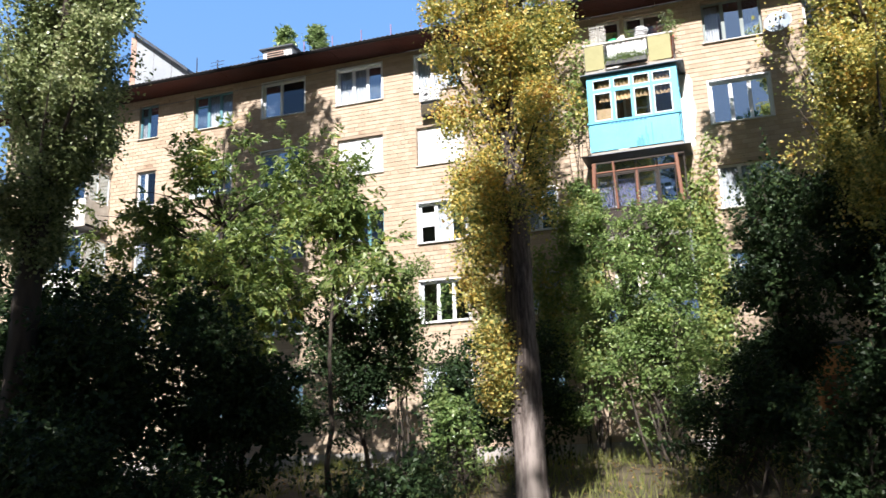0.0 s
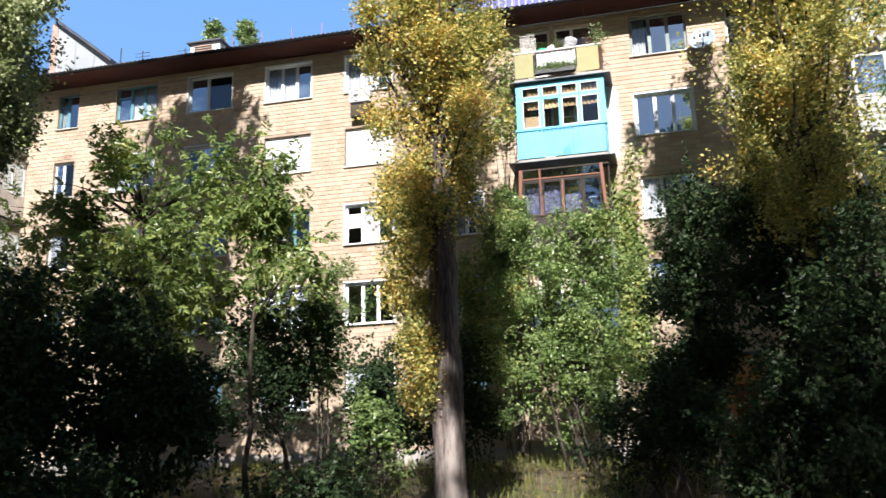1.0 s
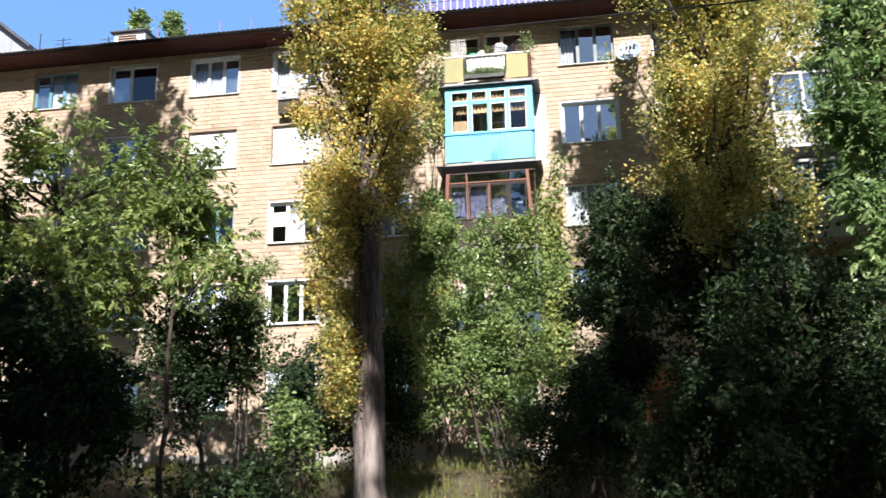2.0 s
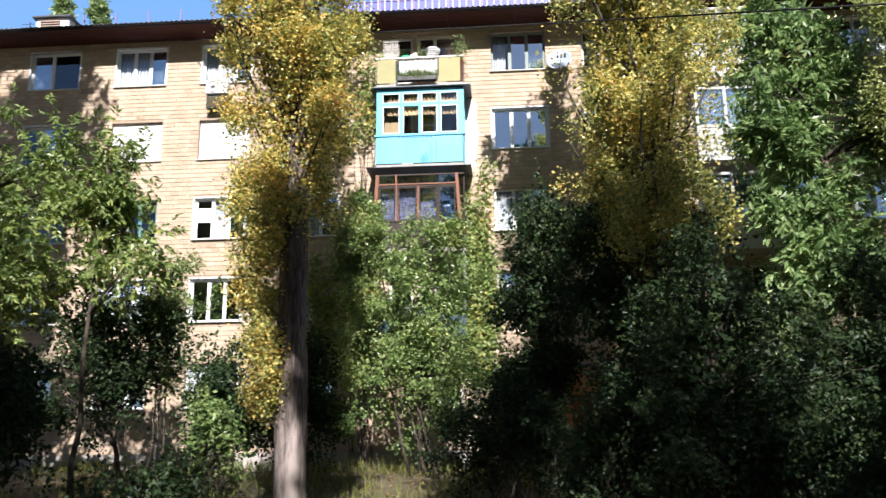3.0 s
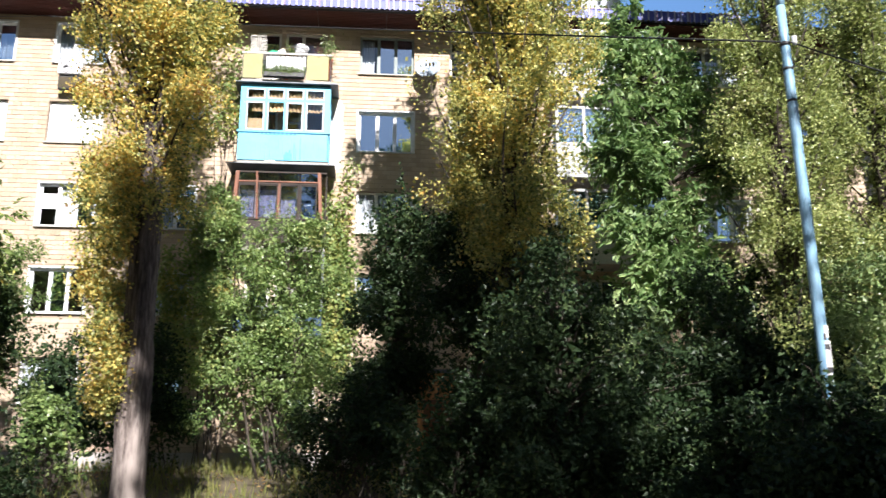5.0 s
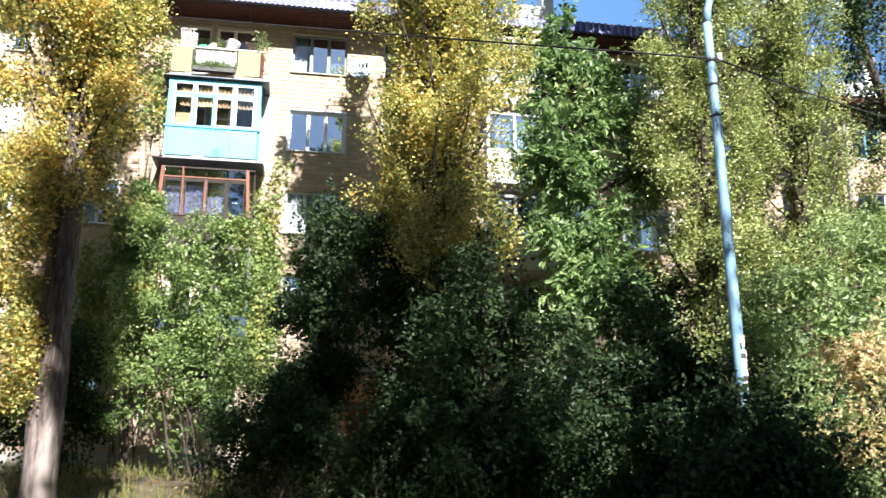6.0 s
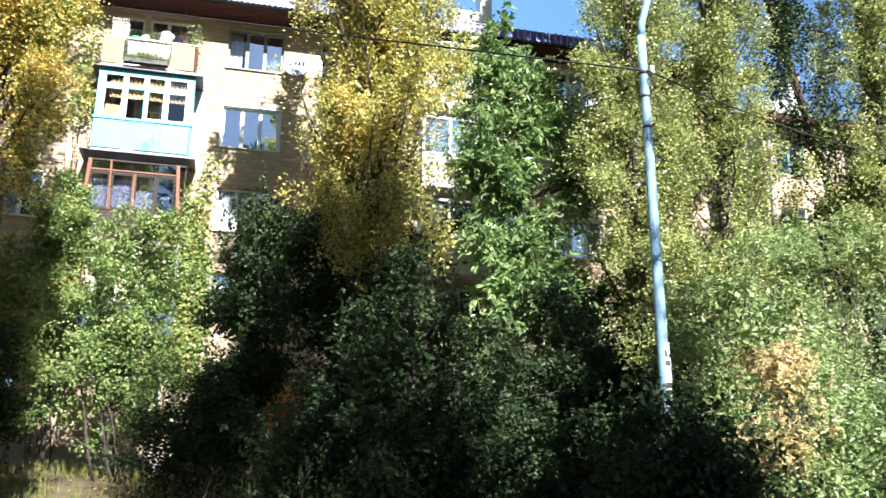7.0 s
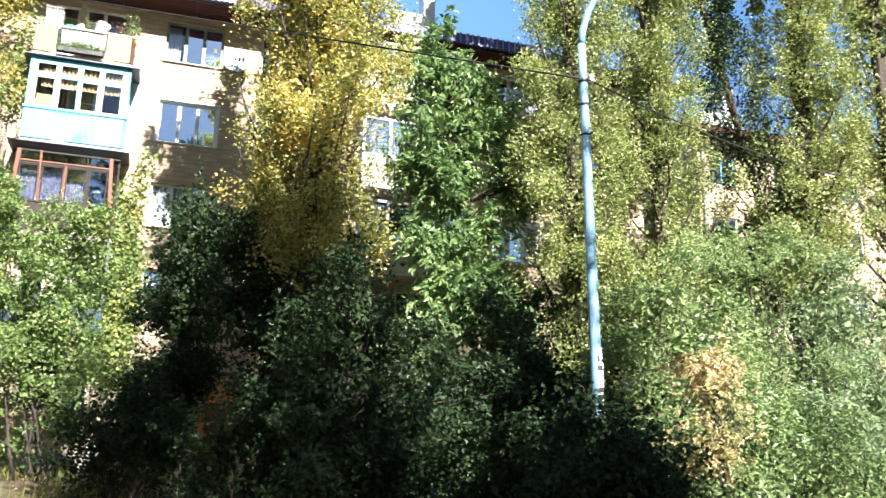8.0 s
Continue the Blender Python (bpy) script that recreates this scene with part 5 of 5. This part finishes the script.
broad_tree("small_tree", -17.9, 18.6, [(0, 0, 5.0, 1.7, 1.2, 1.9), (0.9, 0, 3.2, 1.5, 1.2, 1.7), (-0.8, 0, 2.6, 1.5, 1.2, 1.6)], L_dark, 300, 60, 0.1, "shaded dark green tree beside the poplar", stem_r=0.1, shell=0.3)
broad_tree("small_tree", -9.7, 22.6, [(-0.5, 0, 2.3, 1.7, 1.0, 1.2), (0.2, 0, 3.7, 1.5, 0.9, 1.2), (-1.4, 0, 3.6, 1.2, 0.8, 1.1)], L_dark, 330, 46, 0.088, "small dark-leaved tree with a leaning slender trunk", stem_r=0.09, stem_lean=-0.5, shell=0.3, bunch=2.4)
broad_tree("small_tree", -9.1, 23.2, [(0, 0, 5.0, 0.6, 0.6, 0.7), (0.2, 0, 4.0, 0.75, 0.6, 0.8), (0.1, 0, 2.6, 0.6, 0.6, 0.9)], L_fresh, 150, 55, 0.08, "light green feathery young tree near the wall", stems=4, stem_r=0.03, shell=0.35, blade=0.4, spread=0.16, bough=0.2)
broad_tree("small_tree", -2.4, 24.4, [(0, 0, 4.4, 1.75, 1.2, 2.0), (0.1, 0, 4.6, 1.2, 0.8, 1.0), (-0.8, 0, 2.4, 2.0, 1.2, 1.7), (0.7, 0, 2.2, 1.9, 1.2, 1.7), (-0.1, 0, 6.1, 0.8, 0.7, 0.8), (-1.2, 0, 6.1, 0.75, 0.7, 0.8), (0.75, 0, 6.0, 0.7, 0.6, 0.75)], L_fresh, 600, 92, 0.073, "fresh green small tree with many thin upright stems", bunch=2.0, stems=7, stem_r=0.045, shell=0.35, shoots=150, spread=0.15, bough=0.2, solid=0.1)
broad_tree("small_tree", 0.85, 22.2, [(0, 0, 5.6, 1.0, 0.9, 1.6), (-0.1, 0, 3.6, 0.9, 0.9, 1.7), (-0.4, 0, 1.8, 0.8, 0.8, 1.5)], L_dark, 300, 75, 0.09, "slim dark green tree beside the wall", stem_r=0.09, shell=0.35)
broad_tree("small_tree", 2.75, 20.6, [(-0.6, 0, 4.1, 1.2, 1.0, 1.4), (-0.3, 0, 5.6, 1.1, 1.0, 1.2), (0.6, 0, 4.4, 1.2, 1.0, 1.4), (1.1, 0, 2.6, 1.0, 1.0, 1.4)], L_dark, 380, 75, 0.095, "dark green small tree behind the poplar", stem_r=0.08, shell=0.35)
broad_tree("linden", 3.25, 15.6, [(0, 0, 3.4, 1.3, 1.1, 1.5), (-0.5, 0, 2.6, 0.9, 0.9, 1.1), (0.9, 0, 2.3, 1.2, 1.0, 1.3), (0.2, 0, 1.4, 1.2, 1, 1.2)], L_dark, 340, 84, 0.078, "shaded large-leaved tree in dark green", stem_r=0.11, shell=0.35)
broad_tree("walnut_tree", 8.6, 23.0, [(-1.5, 0, 9.2, 1.3, 0.9, 1.4), (-1.0, 0, 7.0, 1.1, 0.8, 1.2), (-0.5, 0, 10.9, 1.9, 0.9, 0.9), (1.2, 0.3, 8.6, 0.6, 0.6, 0.9), (-0.6, 0, 4.8, 1.4, 1.0, 1.3), (-1.5, 0, 11.6, 1.7, 0.6, 0.5)], L_walnut, 330, 14, 0.28, "walnut tree with large drooping compound leaves", kind="compound", stem_r=0.14, spread=0.26, shell=0.4, big=16, bough=0.34, solid=0.16, bunch=2.2)
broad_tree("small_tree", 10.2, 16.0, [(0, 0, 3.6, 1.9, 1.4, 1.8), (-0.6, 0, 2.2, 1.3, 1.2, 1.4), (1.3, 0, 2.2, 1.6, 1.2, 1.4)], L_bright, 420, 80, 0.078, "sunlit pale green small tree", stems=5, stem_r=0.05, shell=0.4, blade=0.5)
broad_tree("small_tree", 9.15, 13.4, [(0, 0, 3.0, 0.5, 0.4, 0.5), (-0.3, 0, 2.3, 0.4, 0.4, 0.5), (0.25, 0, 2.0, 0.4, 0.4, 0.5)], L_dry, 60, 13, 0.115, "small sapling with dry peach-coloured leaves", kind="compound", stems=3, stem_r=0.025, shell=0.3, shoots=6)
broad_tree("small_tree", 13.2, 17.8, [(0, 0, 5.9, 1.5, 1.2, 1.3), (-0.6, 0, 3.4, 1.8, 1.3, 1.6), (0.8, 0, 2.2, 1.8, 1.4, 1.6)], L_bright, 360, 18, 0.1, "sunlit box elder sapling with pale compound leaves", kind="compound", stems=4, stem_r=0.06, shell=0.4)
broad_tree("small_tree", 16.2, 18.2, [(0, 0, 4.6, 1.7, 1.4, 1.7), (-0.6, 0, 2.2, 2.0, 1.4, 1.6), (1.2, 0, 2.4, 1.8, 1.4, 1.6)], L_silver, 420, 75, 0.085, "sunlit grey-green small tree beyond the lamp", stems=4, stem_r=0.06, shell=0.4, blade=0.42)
broad_tree("small_tree", 17.6, 24.0, [(0, 0, 6.6, 2.2, 1.6, 2.0), (-0.5, 0, 4.2, 2.8, 1.6, 2.4)], L_fresh, 420, 50, 0.11, "green tree in front of the neighbouring house", stem_r=0.12, shell=0.35)


def shrub(x, y, w, h, mat, clumps, per, leaf, label, stems=6):
    blade = 0.45 if mat in (L_bright, L_silver) else 0.7
    return broad_tree("shrub", x, y, [(0, 0, h * 0.62, w * 0.75, w * 0.6, h * 0.42), (-w * 0.5, 0, h * 0.35, w * 0.6, w * 0.5, h * 0.36), (w * 0.5, 0, h * 0.38, w * 0.6, w * 0.5, h * 0.38)], mat, int(clumps * 1.35), int(per * 1.3), leaf, label, "shrub", "roadside shrubs", stems=stems, stem_r=0.03, shell=0.3, blade=blade)


# rows with L_dark have roadside shade put into the leaf colour
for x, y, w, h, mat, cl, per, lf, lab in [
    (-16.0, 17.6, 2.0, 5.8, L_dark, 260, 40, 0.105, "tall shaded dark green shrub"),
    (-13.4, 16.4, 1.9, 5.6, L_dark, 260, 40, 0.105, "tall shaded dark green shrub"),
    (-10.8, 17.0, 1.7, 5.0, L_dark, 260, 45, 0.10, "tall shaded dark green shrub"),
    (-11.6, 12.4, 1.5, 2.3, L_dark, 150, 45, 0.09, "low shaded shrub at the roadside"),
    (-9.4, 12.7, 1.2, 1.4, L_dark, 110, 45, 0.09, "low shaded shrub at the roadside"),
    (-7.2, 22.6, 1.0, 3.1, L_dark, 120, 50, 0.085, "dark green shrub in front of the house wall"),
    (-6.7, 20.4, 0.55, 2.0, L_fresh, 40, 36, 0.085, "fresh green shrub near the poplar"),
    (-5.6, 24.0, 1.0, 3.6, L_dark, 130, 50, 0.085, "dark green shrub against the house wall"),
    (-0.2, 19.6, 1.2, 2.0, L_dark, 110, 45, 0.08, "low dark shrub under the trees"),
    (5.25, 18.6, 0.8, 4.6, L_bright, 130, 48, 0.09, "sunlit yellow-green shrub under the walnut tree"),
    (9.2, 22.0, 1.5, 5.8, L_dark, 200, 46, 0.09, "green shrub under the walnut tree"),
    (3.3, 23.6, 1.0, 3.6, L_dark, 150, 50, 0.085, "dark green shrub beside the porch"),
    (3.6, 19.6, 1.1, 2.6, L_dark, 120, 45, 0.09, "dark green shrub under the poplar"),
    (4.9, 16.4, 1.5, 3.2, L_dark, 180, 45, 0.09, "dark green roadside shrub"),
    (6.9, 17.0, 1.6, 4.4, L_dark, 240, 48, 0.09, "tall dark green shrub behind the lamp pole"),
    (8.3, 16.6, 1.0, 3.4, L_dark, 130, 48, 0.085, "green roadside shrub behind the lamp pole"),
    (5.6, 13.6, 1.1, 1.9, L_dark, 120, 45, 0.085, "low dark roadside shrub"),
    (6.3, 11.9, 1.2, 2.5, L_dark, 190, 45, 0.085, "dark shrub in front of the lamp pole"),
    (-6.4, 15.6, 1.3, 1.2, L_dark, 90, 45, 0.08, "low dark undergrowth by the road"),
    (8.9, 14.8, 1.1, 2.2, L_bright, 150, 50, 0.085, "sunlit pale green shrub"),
    (6.9, 11.9, 0.9, 1.9, L_dark, 170, 50, 0.08, "low shrub darkened for shade beside the lamp pole"),
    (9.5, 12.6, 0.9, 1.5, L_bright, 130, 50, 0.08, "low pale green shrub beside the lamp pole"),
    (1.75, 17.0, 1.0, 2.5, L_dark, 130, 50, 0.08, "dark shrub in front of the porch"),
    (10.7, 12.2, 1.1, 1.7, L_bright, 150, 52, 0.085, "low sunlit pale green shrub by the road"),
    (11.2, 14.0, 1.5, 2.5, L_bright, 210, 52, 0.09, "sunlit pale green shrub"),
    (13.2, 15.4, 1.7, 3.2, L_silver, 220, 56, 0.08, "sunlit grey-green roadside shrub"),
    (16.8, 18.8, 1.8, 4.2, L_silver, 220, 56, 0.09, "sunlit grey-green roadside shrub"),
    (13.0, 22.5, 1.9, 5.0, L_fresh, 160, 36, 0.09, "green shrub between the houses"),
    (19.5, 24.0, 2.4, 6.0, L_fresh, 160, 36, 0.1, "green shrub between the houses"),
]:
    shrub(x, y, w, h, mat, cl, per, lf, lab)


def vine(x0, x1, z0, z1, y, n, label, lean=0.0):
    """Climbing plant on the wall: winding stems with overlapping leaves."""
    zb = float(ground_z((x0 + x1) / 2, y)) - 0.05
    v = empty("climbing_vine", label, "vine", at=((x0 + x1) / 2, y, zb))
    cx = (x0 + x1) / 2
    spots = []
    for s in range(9):
        sx = rng.uniform(x0, x1) - cx
        hgt = rng.uniform(0.6, 1.0) * (z1 - zb)
        t = np.linspace(0, 1, 16)[:, None]
        p = np.concatenate([sx + 0.18 * np.sin(t * 9 + s) + lean * t, -0.02 - 0.05 * rng.uniform(0, 1, (16, 1)), hgt * t], 1)
        tubes("stem", [(p, np.linspace(0.018, 0.005, 16))], M_twig, v, 5)
        spots.append(p[p[:, 2] > z0 - zb])
    spots = np.concatenate(spots)
    pos = spots[rng.integers(0, len(spots), n)] + rng.normal(size=(n, 3)) * [0.2, 0.10, 0.2] + [0, -0.12, 0]
    pos[:, 1] = np.minimum(pos[:, 1], -0.02)
    leaf_object("foliage", blades(pos, rng.normal(size=(n, 3)) * 0.5 + [0, -0.4, -0.6], rng.uniform(0.08, 0.15, n), 0.95, 0.1, 0.2), L_vine, v)


vine(-6.2, -4.3, 4.6, 10.3, 27.6, 10500, "grape vine climbing the balcony, yellow-green leaves")
vine(-1.4, -0.7, 5.0, 12.2, 28.55, 6000, "climbing vine with yellow-green leaves on the wall")
vine(-5.0, -4.45, 12.5, 15.6, 28.65, 900, "climbing vine with yellow-green leaves on the wall")

# unseen trees over and behind the viewer, added to shade the roadside
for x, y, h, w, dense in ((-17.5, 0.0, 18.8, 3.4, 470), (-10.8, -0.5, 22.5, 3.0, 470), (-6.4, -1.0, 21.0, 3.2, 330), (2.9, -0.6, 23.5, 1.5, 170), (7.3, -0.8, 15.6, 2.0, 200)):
    broad_tree("unseen_tree", x, y, [(0, 0, h - 4.0, w * 0.85, w * 0.8, 3.8), (-w * 0.5, 0, h - 6.5, w * 0.65, w * 0.7, 3.4), (w * 0.5, 0.3, h - 6.0, w * 0.65, w * 0.7, 3.6), (0, 0, h - 10, w * 0.8, w * 0.7, 3.0)], L_dark, dense, 34, 0.2, "unseen tall leafy tree added for its shade", group="street trees", bunch=0.0, stem_r=0.32, spread=0.36, shell=0.3, bark=M_bark, solid=dense / 500, bough=0.5, lift=0)
broad_tree("unseen_tree", 6.1, -0.8, [(0, 0, 21.2, 1.8, 1.6, 2.6), (0.6, 0, 17.5, 1.2, 1.2, 1.6)], L_dark, 90, 34, 0.2, "unseen slender tree added to shade the olive poplar", group="street trees", bunch=0.0, stem_r=0.25, spread=0.3, shell=0.3, bark=M_bark, solid=0.4, bough=0.4, lift=0)
broad_tree("unseen_tree", 10.3, -1.2, [(0, 0, 17.3, 1.4, 1.3, 2.8)], L_dark, 110, 34, 0.2, "unseen slender tree added to shade the lamp pole shrubs", group="street trees", bunch=0.0, stem_r=0.2, spread=0.3, shell=0.3, bark=M_bark, solid=0.4, bough=0.4, lift=0)
broad_tree("unseen_tree", -0.35, -4.6, [(0, 0, 20.8, 0.75, 1.0, 2.2), (0.15, 0, 22.6, 0.7, 0.8, 1.3)], L_dark, 100, 34, 0.2, "unseen slender tree added to shade the yellowing poplar bole", group="street trees", bunch=0.0, stem_r=0.22, spread=0.22, shell=0.3, bark=M_bark, solid=0.3, bough=0.25, lift=0)
# unseen row farther back, added to hold off low sky light
for x, y, h in ((-30, -12, 17), (-20, -14, 18), (-9, -13, 18.5), (2, -14, 18), (13, -13, 17), (24, -14, 18), (35, -12, 17)):
    broad_tree("unseen_tree", x, y, [(0, 0, h * 0.62, 5.2, 3.2, h * 0.36), (0, 0, h * 0.3, 5.2, 3.0, h * 0.3)], L_dark, 360, 12, 0.4, "unseen broad leafy tree added to block sky light", group="trees across the road", bunch=0.0, stem_r=0.3, spread=0.5, shell=0.3, bark=M_bark, solid=0.8, bough=0.8, lift=0)

# unseen tall poplars, added to be mirrored in the window panes
for x, h in ((-33, 33), (-22, 35), (-12.5, 32), (-4.2, 34), (2.1, 32.5), (9.5, 34), (19, 32)):
    broad_tree("unseen_tree", x, -24, [(0, 0, h - 5, 1.6, 1.5, 5.0), (0, 0, h - 12, 2.0, 1.8, 5.5), (0, 0, h - 20, 2.0, 1.8, 6.0)], L_dark, 160, 14, 0.36, "unseen tall poplar added for window reflections", group="far street poplars", bunch=0.0, stem_r=0.35, spread=0.45, shell=0.3, bark=M_bark, solid=0.5, bough=0.6, lift=0, shoots=0)

# orange plastered porch glimpsed between the trunks
porch = empty("entrance_porch", "orange plastered porch at the foot of the wall", "porch", at=(2.1, 27.5, float(ground_z(2.1, 27.5)) - 0.05))
part("body", boxes((-0.52, 0.52, 0, 1.25, 0, 2.9), bevel=0.02), M_orange, porch)
part("cap", boxes((-0.6, 0.6, -0.12, 1.25, 2.9, 3.0), bevel=0.01), M_tin, porch)
part("door", boxes((-0.4, 0.4, -0.03, 0.0, 0.1, 2.1), bevel=0.01), M_redwood, porch)

# ---------------------------------------------------------------- undergrowth
n = 36000
gx, gy = rng.uniform(-20, 20, n), rng.uniform(9, 28.2, n)
keep = (np.sin(gx * 1.3 + 2) * np.sin(gy * 0.9) + rng.normal(size=n) * 0.5) > -0.1
gx, gy = gx[keep], gy[keep]
pos = np.stack([gx, gy, ground_z(gx, gy) - 0.03], 1)
m_ = len(pos)
leaf_object("grass", blades(pos, rng.normal(size=(m_, 3)) * 0.3 + [0, 0, 1], rng.uniform(0.15, 0.55, m_), 0.06, 0.02), L_grass, None)
tagged(bpy.data.objects["grass"], "patchy long grass and weeds on the bank", "grass", kind="stuff")
n = 9000
gx, gy = rng.uniform(-20, 20, n), rng.uniform(9, 28.2, n)
pos = np.stack([gx, gy, ground_z(gx, gy) + 0.03], 1)
leaf_object("leaf_litter", blades(pos, rng.normal(size=(n, 3)) * [1, 1, 0.15], rng.uniform(0.06, 0.12, n), 0.7, 0.1, 2.0), L_litter, None)
tagged(bpy.data.objects["leaf_litter"], "scattered fallen leaves on the ground", "leaves", kind="stuff")

# ---------------------------------------------------------------- bricks
BRICK_L, BRICK_H, JOINT, HEAD = 0.272, 0.144, 0.011, 0.005


def courses(x0, x1, z0, z1, openings):
    row = 0
    z = z0
    while z + BRICK_H < z1:
        cut = sorted((o[0], o[1]) for o in openings if o[2] - 0.02 < z + BRICK_H and o[3] + 0.02 > z)
        a = x0
        spans = []
        for c, d in cut:
            if c > a:
                spans.append((a, c))
            a = max(a, d)
        if a < x1:
            spans.append((a, x1))
        for a, b in spans:
            x = x0 + (row % 2) * (BRICK_L + HEAD) * 0.5 - (BRICK_L + HEAD)
            x += math.floor((a - x) / (BRICK_L + HEAD)) * (BRICK_L + HEAD)
            while x < b:
                p, q = max(x, a), min(x + BRICK_L, b)
                if q - p > 0.03:
                    yield p, q, z, z + BRICK_H
                x += BRICK_L + HEAD
        z += BRICK_H + JOINT
        row += 1


def brick_block(name, rows, y, mat, parent, label):
    rows = np.array(rows)
    n = len(rows)
    e = 0.004
    yo = y - 0.004 * rng.uniform(0, 1, n)
    a, b, c, d = rows.T
    def v(x, yy, z):
        return np.stack([x, yy, z], 1)
    back = np.full(n, y + 0.03)
    verts = np.stack([v(a + e, yo, c + e), v(b - e, yo, c + e), v(b - e, yo, d - e), v(a + e, yo, d - e), v(a, back, c), v(b, back, c), v(b, back, d), v(a, back, d)], 1).reshape(-1, 3)
    f = np.array([(0, 1, 2, 3), (4, 5, 1, 0), (5, 6, 2, 1), (6, 7, 3, 2), (7, 4, 0, 3)])
    faces = (np.arange(n)[:, None, None] * 8 + f).reshape(-1, 4)
    ob = part(name, mesh_of(name, verts, faces), mat, parent, label)
    return tagged(ob, kind="stuff")


rest, single = [], []
for r in courses(WX0, WX1, 2.46, EAVE, OPENINGS):
    full = r[1] - r[0] > BRICK_L - 0.001
    (single if full and -11.75 < r[0] < -10.95 and r[2] > 2.46 and len(single) < 290 else rest).append(r)
brick_block("brickwork", rest, D, M_brick, wall, "yellow bricks")
bmx = boxes((0, BRICK_L, 0, 0.03, 0, BRICK_H), bevel=0.006)
one = bpy.data.meshes.new("brick")
bmx.to_mesh(one); bmx.free()
one.materials.append(M_brick_one)
for r in single:
    ob = new("brick", one)
    ob.location = (r[0], D - 0.004 * rng.uniform(), r[2])
    ob.parent = wall
brick_block("brickwork", list(courses(21.6, 33, 6.0, 16.7, ops2)), S, M_brick, wall2, "yellow bricks")
